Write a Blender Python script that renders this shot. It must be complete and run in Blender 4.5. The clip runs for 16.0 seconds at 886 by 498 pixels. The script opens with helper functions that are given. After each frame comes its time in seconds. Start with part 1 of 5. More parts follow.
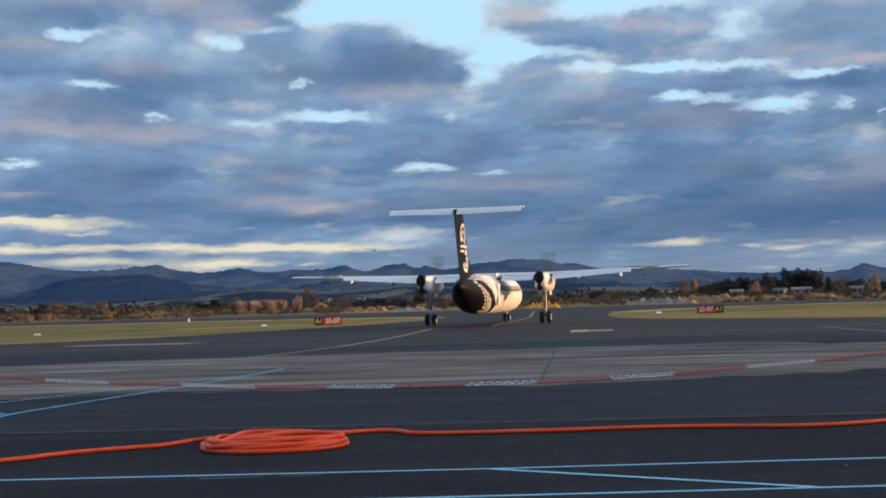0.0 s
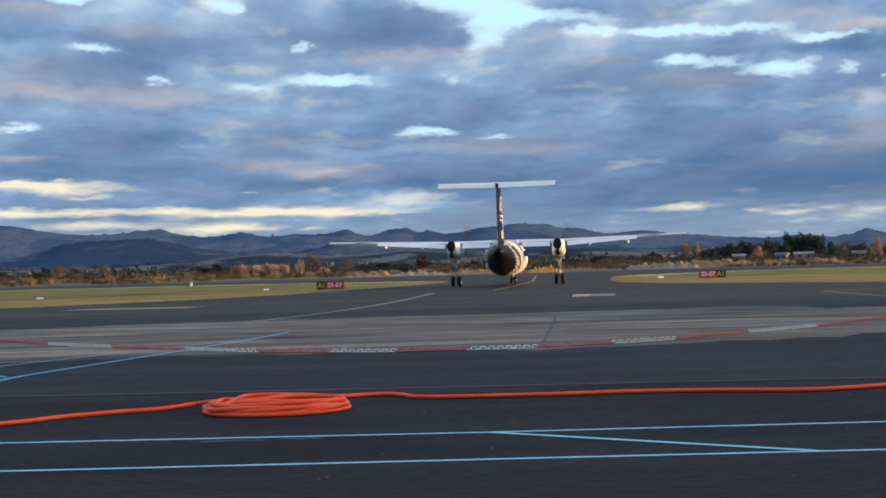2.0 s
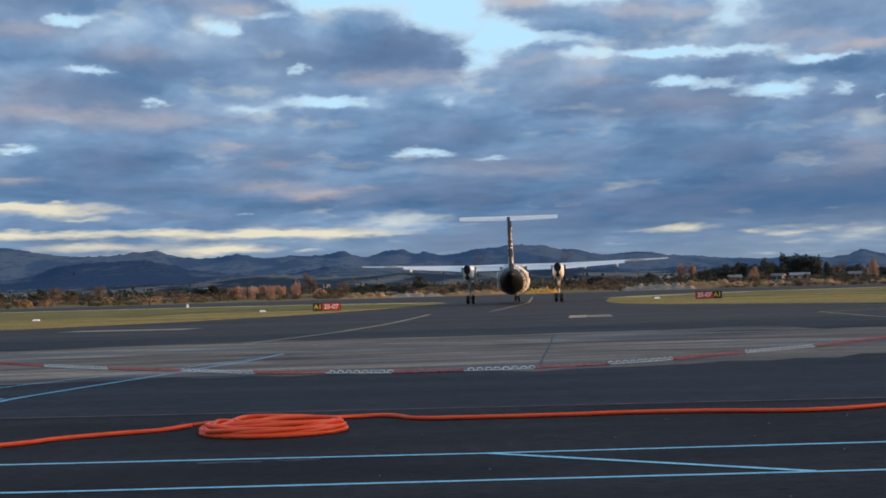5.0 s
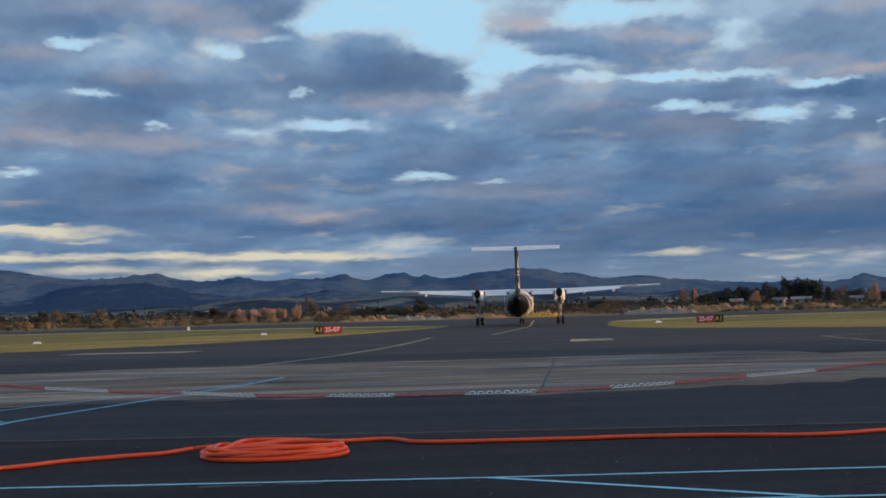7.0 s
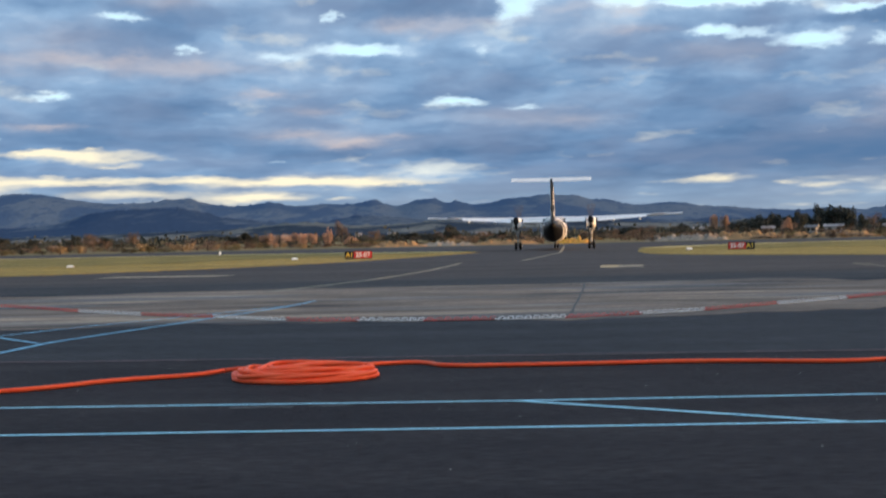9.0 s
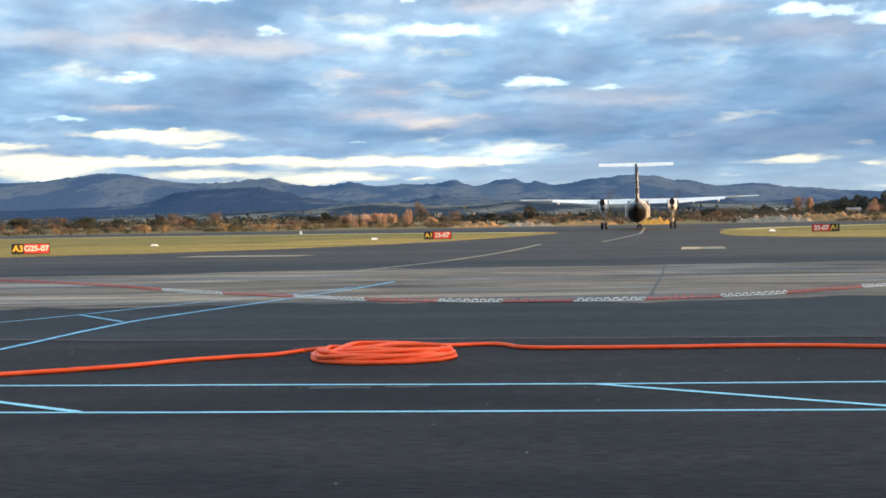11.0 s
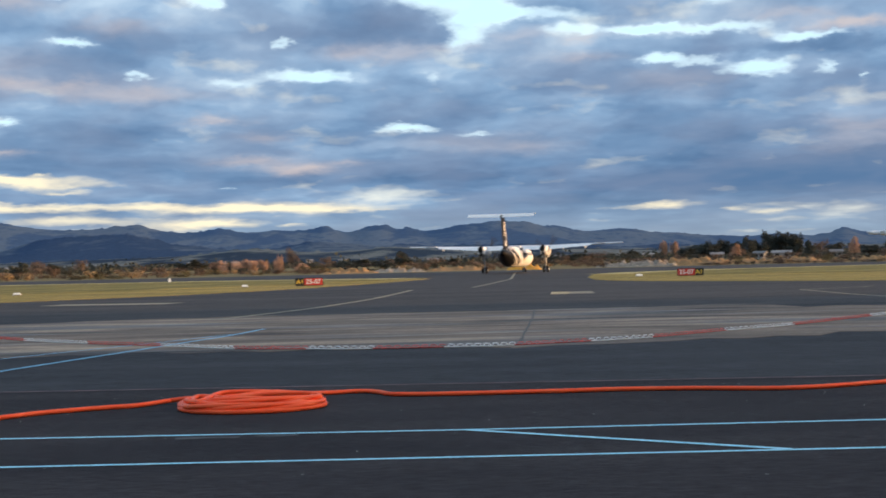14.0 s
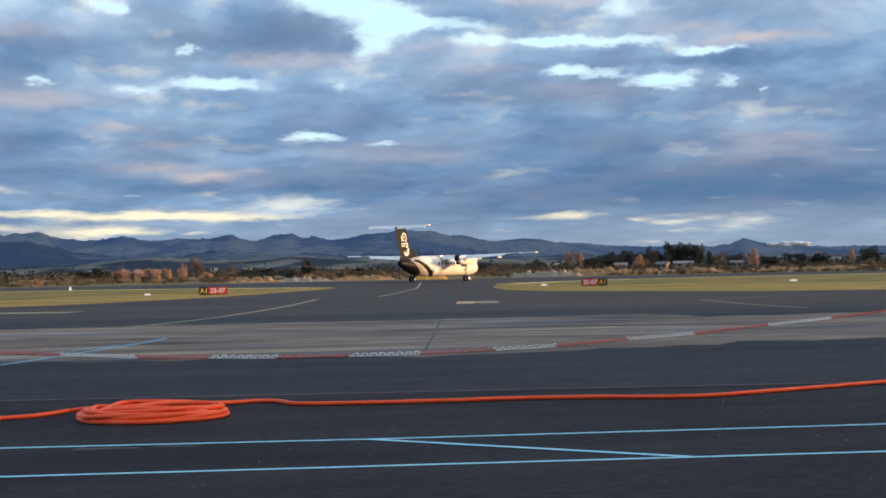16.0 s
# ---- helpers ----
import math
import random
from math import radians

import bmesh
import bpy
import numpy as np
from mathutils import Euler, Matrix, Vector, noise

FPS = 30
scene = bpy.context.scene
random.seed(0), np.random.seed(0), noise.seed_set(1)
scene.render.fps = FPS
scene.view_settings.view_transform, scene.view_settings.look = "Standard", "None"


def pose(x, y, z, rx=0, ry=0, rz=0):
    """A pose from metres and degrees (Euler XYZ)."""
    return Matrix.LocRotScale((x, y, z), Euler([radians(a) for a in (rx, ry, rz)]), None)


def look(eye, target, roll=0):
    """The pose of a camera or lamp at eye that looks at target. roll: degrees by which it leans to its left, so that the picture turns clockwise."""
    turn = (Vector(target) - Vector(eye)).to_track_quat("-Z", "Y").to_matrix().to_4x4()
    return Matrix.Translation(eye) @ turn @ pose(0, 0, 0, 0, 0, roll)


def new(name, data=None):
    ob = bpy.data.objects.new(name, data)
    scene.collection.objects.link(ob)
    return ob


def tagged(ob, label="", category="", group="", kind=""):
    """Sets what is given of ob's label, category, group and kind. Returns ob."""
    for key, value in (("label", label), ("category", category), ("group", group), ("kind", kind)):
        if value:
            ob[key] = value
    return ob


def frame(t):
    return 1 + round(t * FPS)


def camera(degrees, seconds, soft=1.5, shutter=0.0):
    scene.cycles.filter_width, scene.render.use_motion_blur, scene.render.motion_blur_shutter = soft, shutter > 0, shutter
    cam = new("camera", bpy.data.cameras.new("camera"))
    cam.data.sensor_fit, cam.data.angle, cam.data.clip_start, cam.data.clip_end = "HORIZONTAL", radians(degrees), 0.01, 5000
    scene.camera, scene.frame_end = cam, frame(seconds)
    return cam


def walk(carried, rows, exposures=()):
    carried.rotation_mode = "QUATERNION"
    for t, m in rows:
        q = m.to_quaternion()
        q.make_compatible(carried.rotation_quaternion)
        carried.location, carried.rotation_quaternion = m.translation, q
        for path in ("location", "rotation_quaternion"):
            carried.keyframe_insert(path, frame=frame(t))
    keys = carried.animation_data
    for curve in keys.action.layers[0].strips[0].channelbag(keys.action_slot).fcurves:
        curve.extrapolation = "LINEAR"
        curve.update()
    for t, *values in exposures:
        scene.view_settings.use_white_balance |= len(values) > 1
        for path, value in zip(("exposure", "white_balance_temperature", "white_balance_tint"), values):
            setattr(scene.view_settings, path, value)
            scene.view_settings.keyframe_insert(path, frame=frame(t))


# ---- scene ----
cam = camera(36.2, 16.0, soft=1.7, shutter=0.4)

# seconds, eye x y z, heading (left is positive), pitch, roll in degrees
PATH = [
    (0.0, 0.001, -0.003, 1.749, -0.000, 2.156, 1.642),
    (0.5, 0.004, -0.005, 1.732, -0.375, 1.245, 1.655),
    (1.0, -0.004, -0.002, 1.742, 0.092, 0.718, 1.589),
    (1.5, 0.012, 0.018, 1.740, 0.383, 1.123, 1.632),
    (2.0, 0.010, 0.022, 1.743, 0.138, 0.655, 1.588),
    (2.5, -0.003, 0.007, 1.738, 0.002, 1.403, 1.651),
    (3.0, 0.002, 0.022, 1.743, -0.041, 1.181, 1.647),
    (5.5, 0.002, 0.005, 1.737, -0.039, 1.718, 1.680),
    (6.0, 0.002, 0.008, 1.742, -0.029, 1.940, 1.678),
    (6.5, 0.000, 0.001, 1.736, -0.041, 2.323, 1.669),
    (7.0, -0.002, -0.006, 1.743, -0.019, 2.536, 1.556),
    (7.5, 0.001, 0.016, 1.735, 0.055, 2.299, 1.629),
    (8.0, 0.004, 0.017, 1.733, 0.444, 1.320, 1.398),
    (8.5, 0.007, -0.015, 1.745, 0.950, 1.490, 1.214),
    (9.0, -0.000, 0.023, 1.722, 1.346, -0.565, 1.278),
    (9.5, 0.002, 0.000, 1.738, 2.358, -2.658, 1.101),
    (10.0, 0.003, 0.002, 1.744, 4.488, -1.230, 0.921),
    (10.2, 0.007, 0.005, 1.738, 4.713, -1.355, 1.049),
    (12.3, 0.021, 0.026, 1.750, 4.677, -0.890, 1.081),
    (12.5, 0.027, 0.011, 1.750, 2.748, 0.202, 1.201),
    (13.0, 0.023, -0.011, 1.752, 2.071, 1.429, 1.136),
    (13.5, 0.031, -0.005, 1.747, 2.270, 0.914, 1.284),
    (14.0, 0.039, 0.043, 1.745, -0.732, 0.505, 1.344),
    (14.5, 0.037, 0.030, 1.742, -1.624, 0.783, 1.331),
    (15.0, 0.064, 0.061, 1.749, -4.057, 0.564, 1.172),
    (15.5, 0.057, 0.035, 1.746, -4.557, 1.112, 1.033),
    (16.0, 0.061, 0.025, 1.743, -4.699, 0.821, 1.116),
]


def camera_pose(x, y, z, heading, pitch, roll):
    a, b = radians(heading), radians(pitch)
    ahead = Vector((-math.sin(a) * math.cos(b), math.cos(a) * math.cos(b), math.sin(b)))
    eye = Vector((x, y, z))
    return look(eye, eye + ahead * 100, -roll)


# seconds, stops, white balance and tint
EXPOSURES = [(0.0, 0.0, 6450, 10), (0.5, -0.14, 6450, 10), (1.0, 0.1, 6500, 10), (2.0, 0.24, 6600, 10), (2.5, 0.04, 6500, 10), (6.0, -0.05, 6400, 10), (7.2, -0.27, 6350, 10), (8.0, -0.12, 6450, 10), (8.5, 0.1, 6650, 10), (9.0, 0.38, 6800, 10),
             (9.5, 0.94, 7300, 7), (10.2, 1.0, 7350, 6), (12.3, 0.93, 7200, 4), (12.6, 0.77, 7150, 4), (13.0, 0.42, 6800, 10), (13.5, 0.2, 6750, 10), (14.0, 0.4, 6950, 10), (14.5, 0.45, 6900, 10), (15.0, 0.36, 6850, 10), (16.0, 0.38, 6850, 10)]
walk(cam, [(row[0], camera_pose(*row[1:])) for row in PATH], EXPOSURES)

# ---- light: low sun over the shoulder, broken evening cloud ----
SUN_AZIMUTH, SUN_HEIGHT = 93.0, 5.0


def sun_lamp():
    lamp = bpy.data.lights.new("sun", "SUN")
    lamp.energy, lamp.angle, lamp.color = 5.0, radians(0.6), (1.0, 0.57, 0.25)
    ob = new("sun", lamp)
    a, e = radians(SUN_AZIMUTH), radians(SUN_HEIGHT)
    toward = Vector((math.sin(a) * math.cos(e), math.cos(a) * math.cos(e), math.sin(e)))
    ob.matrix_world = look(toward * 50, (0, 0, 0))


sun_lamp()


class Nodes:
    """Short way to write node trees."""

    def __init__(self, tree):
        self.tree = tree
        tree.nodes.clear()

    def add(self, kind, values=(), **props):
        n = self.tree.nodes.new(kind)
        for key, value in props.items():
            setattr(n, key, value)
        for i, v in enumerate(values):
            self.put(n.inputs[i], v)
        return n

    def put(self, socket, v):
        if v is None:
            return
        if isinstance(v, bpy.types.NodeSocket):
            self.tree.links.new(v, socket)
        else:
            socket.default_value = v

    def math(self, op, a, b=None, c=None, clamp=False):
        n = self.add("ShaderNodeMath", (a, b, c), operation=op)
        n.use_clamp = clamp
        return n.outputs[0]

    def vec(self, op, a, b=None):
        n = self.add("ShaderNodeVectorMath", (a, b), operation=op)
        return n.outputs[1] if op in ("DOT_PRODUCT", "LENGTH") else n.outputs[0]

    def mix(self, fac, a, b, blend="MIX"):
        n = self.add("ShaderNodeMix", data_type="RGBA", blend_type=blend)
        for i, v in ((0, fac), (6, a), (7, b)):
            if isinstance(v, tuple) and len(v) == 3:
                v = (*v, 1.0)
            self.put(n.inputs[i], v)
        return n.outputs[2]

    def noise(self, where, scale, detail=4.0, rough=0.55, distort=0.0):
        n = self.add("ShaderNodeTexNoise")
        for key, v in (("Vector", where), ("Scale", scale), ("Detail", detail), ("Roughness", rough), ("Distortion", distort)):
            self.put(n.inputs[key], v)
        return n

    def ramp(self, fac, stops, smooth=False):
        n = self.add("ShaderNodeValToRGB")
        r = n.color_ramp
        r.interpolation = "EASE" if smooth else "LINEAR"
        while len(r.elements) < len(stops):
            r.elements.new(0.5)
        for e, (p, c) in zip(r.elements, stops):
            e.position, e.color = p, ((c, c, c, 1) if isinstance(c, (int, float)) else (*c, 1))
        self.put(n.inputs[0], fac)
        return n.outputs[0]

    def range(self, v, lo, hi, a=0.0, b=1.0):
        n = self.add("ShaderNodeMapRange", (v, lo, hi, a, b))
        return n.outputs[0]


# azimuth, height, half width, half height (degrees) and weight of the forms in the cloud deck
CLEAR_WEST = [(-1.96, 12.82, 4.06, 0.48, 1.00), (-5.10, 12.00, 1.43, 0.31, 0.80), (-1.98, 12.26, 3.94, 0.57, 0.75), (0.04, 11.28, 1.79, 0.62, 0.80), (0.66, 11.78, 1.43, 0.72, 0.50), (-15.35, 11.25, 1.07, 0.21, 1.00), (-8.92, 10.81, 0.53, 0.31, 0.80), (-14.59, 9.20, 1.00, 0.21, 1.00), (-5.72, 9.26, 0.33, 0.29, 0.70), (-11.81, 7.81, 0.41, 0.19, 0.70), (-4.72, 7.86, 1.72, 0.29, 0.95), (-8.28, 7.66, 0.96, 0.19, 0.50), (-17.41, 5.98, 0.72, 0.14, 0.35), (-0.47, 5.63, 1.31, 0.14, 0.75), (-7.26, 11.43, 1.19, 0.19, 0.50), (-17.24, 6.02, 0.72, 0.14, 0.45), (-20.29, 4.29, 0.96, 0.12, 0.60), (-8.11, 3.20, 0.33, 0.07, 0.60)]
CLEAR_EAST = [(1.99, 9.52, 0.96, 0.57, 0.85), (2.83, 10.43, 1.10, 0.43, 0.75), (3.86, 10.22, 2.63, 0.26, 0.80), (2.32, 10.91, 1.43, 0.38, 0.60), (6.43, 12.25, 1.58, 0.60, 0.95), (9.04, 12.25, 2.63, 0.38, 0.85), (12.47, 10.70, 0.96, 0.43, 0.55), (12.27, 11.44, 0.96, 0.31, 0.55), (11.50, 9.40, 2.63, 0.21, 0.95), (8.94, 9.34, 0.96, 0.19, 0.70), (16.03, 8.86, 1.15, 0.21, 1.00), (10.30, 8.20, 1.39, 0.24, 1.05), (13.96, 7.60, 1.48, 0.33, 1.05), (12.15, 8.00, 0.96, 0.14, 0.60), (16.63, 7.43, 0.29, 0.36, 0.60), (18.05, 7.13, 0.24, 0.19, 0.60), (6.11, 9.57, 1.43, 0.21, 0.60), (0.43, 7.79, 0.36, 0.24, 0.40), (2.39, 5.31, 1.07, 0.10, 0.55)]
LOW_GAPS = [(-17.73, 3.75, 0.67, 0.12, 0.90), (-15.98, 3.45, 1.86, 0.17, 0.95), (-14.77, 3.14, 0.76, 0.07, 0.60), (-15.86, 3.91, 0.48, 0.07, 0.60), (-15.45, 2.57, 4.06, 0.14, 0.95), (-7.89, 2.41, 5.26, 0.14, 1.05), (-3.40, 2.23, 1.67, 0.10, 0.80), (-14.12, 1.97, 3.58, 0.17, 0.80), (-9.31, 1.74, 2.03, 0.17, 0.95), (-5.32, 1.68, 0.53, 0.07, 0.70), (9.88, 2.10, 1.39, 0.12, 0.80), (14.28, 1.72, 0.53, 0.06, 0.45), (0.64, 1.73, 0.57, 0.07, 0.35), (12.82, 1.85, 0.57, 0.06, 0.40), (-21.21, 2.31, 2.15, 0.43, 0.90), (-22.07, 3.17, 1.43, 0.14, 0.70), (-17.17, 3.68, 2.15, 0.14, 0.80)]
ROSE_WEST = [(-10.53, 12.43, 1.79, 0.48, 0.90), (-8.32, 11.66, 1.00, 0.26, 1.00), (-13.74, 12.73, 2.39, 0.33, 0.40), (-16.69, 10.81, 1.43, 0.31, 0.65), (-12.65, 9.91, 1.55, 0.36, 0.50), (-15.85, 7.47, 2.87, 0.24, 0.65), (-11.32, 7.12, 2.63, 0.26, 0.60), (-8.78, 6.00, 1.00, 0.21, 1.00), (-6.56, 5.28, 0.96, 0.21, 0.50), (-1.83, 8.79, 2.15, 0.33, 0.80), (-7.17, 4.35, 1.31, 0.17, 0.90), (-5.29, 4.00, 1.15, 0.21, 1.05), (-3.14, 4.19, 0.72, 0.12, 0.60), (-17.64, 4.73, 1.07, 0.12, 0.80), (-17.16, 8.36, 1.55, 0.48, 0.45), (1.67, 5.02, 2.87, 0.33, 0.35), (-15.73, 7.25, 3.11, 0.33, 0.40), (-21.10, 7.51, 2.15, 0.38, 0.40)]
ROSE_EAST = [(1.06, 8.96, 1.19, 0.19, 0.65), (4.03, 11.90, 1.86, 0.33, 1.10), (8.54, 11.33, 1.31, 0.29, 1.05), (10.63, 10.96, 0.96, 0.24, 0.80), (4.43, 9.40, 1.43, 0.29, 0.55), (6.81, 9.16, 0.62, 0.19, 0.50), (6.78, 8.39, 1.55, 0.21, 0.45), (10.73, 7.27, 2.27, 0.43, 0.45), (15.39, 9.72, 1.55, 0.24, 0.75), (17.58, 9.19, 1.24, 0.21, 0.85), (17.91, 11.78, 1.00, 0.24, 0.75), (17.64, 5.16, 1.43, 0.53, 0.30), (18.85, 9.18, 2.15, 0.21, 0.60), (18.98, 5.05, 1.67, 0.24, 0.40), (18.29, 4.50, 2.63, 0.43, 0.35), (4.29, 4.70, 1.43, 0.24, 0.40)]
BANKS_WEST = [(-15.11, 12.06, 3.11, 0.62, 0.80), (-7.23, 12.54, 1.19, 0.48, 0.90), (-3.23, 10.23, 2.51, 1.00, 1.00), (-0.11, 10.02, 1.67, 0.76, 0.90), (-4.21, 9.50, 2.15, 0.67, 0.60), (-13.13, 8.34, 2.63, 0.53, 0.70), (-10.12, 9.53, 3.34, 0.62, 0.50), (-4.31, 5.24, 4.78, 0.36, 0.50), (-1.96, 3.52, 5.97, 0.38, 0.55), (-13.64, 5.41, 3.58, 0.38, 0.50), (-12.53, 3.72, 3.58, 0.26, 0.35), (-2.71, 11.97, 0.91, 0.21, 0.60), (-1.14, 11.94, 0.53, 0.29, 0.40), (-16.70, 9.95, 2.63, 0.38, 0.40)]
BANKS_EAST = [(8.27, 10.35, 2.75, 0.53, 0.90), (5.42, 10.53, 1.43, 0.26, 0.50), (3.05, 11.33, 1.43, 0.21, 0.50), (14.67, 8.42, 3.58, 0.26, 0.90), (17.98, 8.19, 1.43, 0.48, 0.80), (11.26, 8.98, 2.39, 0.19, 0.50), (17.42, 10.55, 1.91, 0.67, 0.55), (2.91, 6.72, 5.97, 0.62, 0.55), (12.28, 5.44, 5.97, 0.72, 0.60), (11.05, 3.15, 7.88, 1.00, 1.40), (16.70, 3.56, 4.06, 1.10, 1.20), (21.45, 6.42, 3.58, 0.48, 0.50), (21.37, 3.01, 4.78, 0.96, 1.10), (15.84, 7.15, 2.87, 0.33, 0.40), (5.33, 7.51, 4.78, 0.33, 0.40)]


def sky():
    world = bpy.data.worlds.new("evening_sky")
    scene.world = world
    world.use_nodes = True
    k = Nodes(world.node_tree)
    way = k.vec("NORMALIZE", k.add("ShaderNodeTexCoord").outputs["Generated"])
    sep = k.add("ShaderNodeSeparateXYZ", (way,))
    x, y, z = sep.outputs
    azimuth = k.math("MULTIPLY", k.math("ARCTAN2", x, y), 57.2958)
    height = k.math("MULTIPLY", k.math("ARCSINE", z), 57.2958)
    # the deck seen flatter and flatter towards the horizon
    rise = k.math("MULTIPLY", k.math("LOGARITHM", k.math("ADD", k.math("MAXIMUM", height, 0.0), 3.0), 2.71828), 24.0)
    flat = k.add("ShaderNodeCombineXYZ", (azimuth, rise, 0.0)).outputs[0]
    warp = k.vec("SUBTRACT", k.noise(flat, 0.55, 3, 0.5).outputs["Color"], (0.5, 0.5, 0.5))
    curl = k.vec("SUBTRACT", k.noise(flat, 1.9, 3, 0.55).outputs["Color"], (0.5, 0.5, 0.5))
    place = k.add("ShaderNodeCombineXYZ", (azimuth, height, 0.0)).outputs[0]
    # edges wander, less so in the thin layers near the horizon
    wander = k.range(height, 1.5, 6.0, 0.42, 1.0)
    shift = k.vec("ADD", k.vec("MULTIPLY", warp, (2.3, 0.75, 0.0)), k.vec("MULTIPLY", curl, (0.9, 0.34, 0.0)))
    place = k.vec("ADD", place, k.vec("MULTIPLY", shift, k.add("ShaderNodeCombineXYZ", (1.0, wander, 0.0)).outputs[0]))

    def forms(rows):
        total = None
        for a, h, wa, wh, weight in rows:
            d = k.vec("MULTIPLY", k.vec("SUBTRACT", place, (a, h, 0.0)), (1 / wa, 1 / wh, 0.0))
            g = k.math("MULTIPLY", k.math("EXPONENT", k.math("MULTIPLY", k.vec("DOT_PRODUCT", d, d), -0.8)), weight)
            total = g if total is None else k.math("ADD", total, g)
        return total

    flat = k.vec("ADD", flat, k.vec("MULTIPLY", warp, (1.2, 0.9, 0.0)))

    def cover(where):
        """Cloud thickness: soft billows in long low rolls, with smaller puffs on them."""
        rolls = k.noise(k.vec("MULTIPLY", where, (0.5, 1.0, 1.0)), 0.20, 2, 0.45).outputs["Fac"]
        puffs = k.noise(k.vec("MULTIPLY", where, (0.8, 1.0, 1.0)), 0.46, 2, 0.45).outputs["Fac"]
        curls = k.noise(where, 1.5, 2, 0.5).outputs["Fac"]
        return k.math("ADD", k.math("MULTIPLY", rolls, 0.45), k.math("ADD", k.math("MULTIPLY", puffs, 0.45), k.math("MULTIPLY", curls, 0.10)))

    texture = cover(flat)
    over = cover(k.vec("ADD", flat, (0.3, 1.5, 0.0)))
    relief = k.math("SUBTRACT", texture, over)
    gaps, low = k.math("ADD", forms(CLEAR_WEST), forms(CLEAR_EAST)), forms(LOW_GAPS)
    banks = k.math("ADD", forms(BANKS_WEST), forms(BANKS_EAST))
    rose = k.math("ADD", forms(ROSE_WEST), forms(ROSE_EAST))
    # cloud body: blue grey below, paler on the upper edges
    body = k.math("ADD", k.math("ADD", k.math("MULTIPLY", k.math("SUBTRACT", 0.5, texture), 1.0), k.math("MULTIPLY", relief, 0.75)), k.math("ADD", k.math("MULTIPLY", banks, -0.125), 0.035))
    body = k.math("ADD", body, k.math("ADD", k.math("MULTIPLY", gaps, 0.10), k.range(height, 5.0, 12.0, -0.045, 0.085)))
    light = k.range(body, -0.19, 0.19)
    cloud = k.ramp(light, [(0.0, (0.076, 0.156, 0.300)), (0.4, (0.132, 0.240, 0.415)), (0.7, (0.222, 0.362, 0.560)), (1.0, (0.42, 0.57, 0.74))])
    # patches of cloud base turn lavender
    hue = k.range(k.noise(flat, 0.20, 3, 0.5).outputs["Fac"], 0.40, 0.62)
    cloud = k.mix(k.math("MULTIPLY", hue, 0.34), cloud, (0.215, 0.262, 0.380))
    rosy = k.math("MULTIPLY", rose, k.range(relief, -0.20, 0.10, 0.35, 1.0), clamp=True)
    cloud = k.mix(k.math("MULTIPLY", rosy, 0.62), cloud, (0.585, 0.50, 0.48))
    # grey haze on the horizon
    haze = k.range(height, 0.6, 2.9, 1.0, 0.0)
    cloud = k.mix(k.math("MULTIPLY", haze, 0.7), cloud, (0.235, 0.300, 0.385))
    # clear sky seen through gaps
    clear = k.add("ShaderNodeTexSky", sky_type="NISHITA")
    clear.sun_disc, clear.sun_elevation, clear.sun_rotation = False, radians(SUN_HEIGHT), radians(SUN_AZIMUTH)
    blue = k.mix(0.82, k.mix(1.0, clear.outputs[0], (0.12, 0.12, 0.12), "MULTIPLY"), (0.62, 0.88, 1.02))
    ring = k.math("SUBTRACT", 0.5, texture)
    opening = k.range(k.math("ADD", gaps, k.math("MULTIPLY", ring, 2.1)), 0.24, 0.98)
    # elsewhere the same broken cover goes on
    away = k.range(k.math("ABSOLUTE", azimuth), 26.0, 40.0)
    above = k.range(height, 14.0, 22.0)
    other = k.math("MULTIPLY", k.math("MAXIMUM", away, above), k.range(ring, -0.01, 0.11))
    rim = k.ramp(opening, [(0.0, (0.52, 0.66, 0.80)), (0.45, (0.72, 0.95, 1.08)), (1.0, (0.50, 0.82, 1.06))])
    blue = k.mix(0.85, blue, rim)
    colour = k.mix(k.math("MAXIMUM", opening, other), cloud, blue)
    warm = k.range(k.math("ADD", low, k.math("MULTIPLY", ring, 2.4)), 0.16, 1.02)
    colour = k.mix(k.math("MULTIPLY", warm, 0.92), colour, (0.86, 0.79, 0.60))
    # glow round the low sun
    a, e = radians(SUN_AZIMUTH), radians(SUN_HEIGHT)
    near = k.vec("DOT_PRODUCT", way, (math.sin(a) * math.cos(e), math.cos(a) * math.cos(e), math.sin(e)))
    colour = k.mix(k.range(near, 0.66, 1.0), colour, (2.5, 1.9, 1.4))
    back = k.add("ShaderNodeBackground", (colour, 1.0))
    out = k.add("ShaderNodeOutputWorld")
    k.put(out.inputs[0], back.outputs[0])


sky()

# ---- materials ----


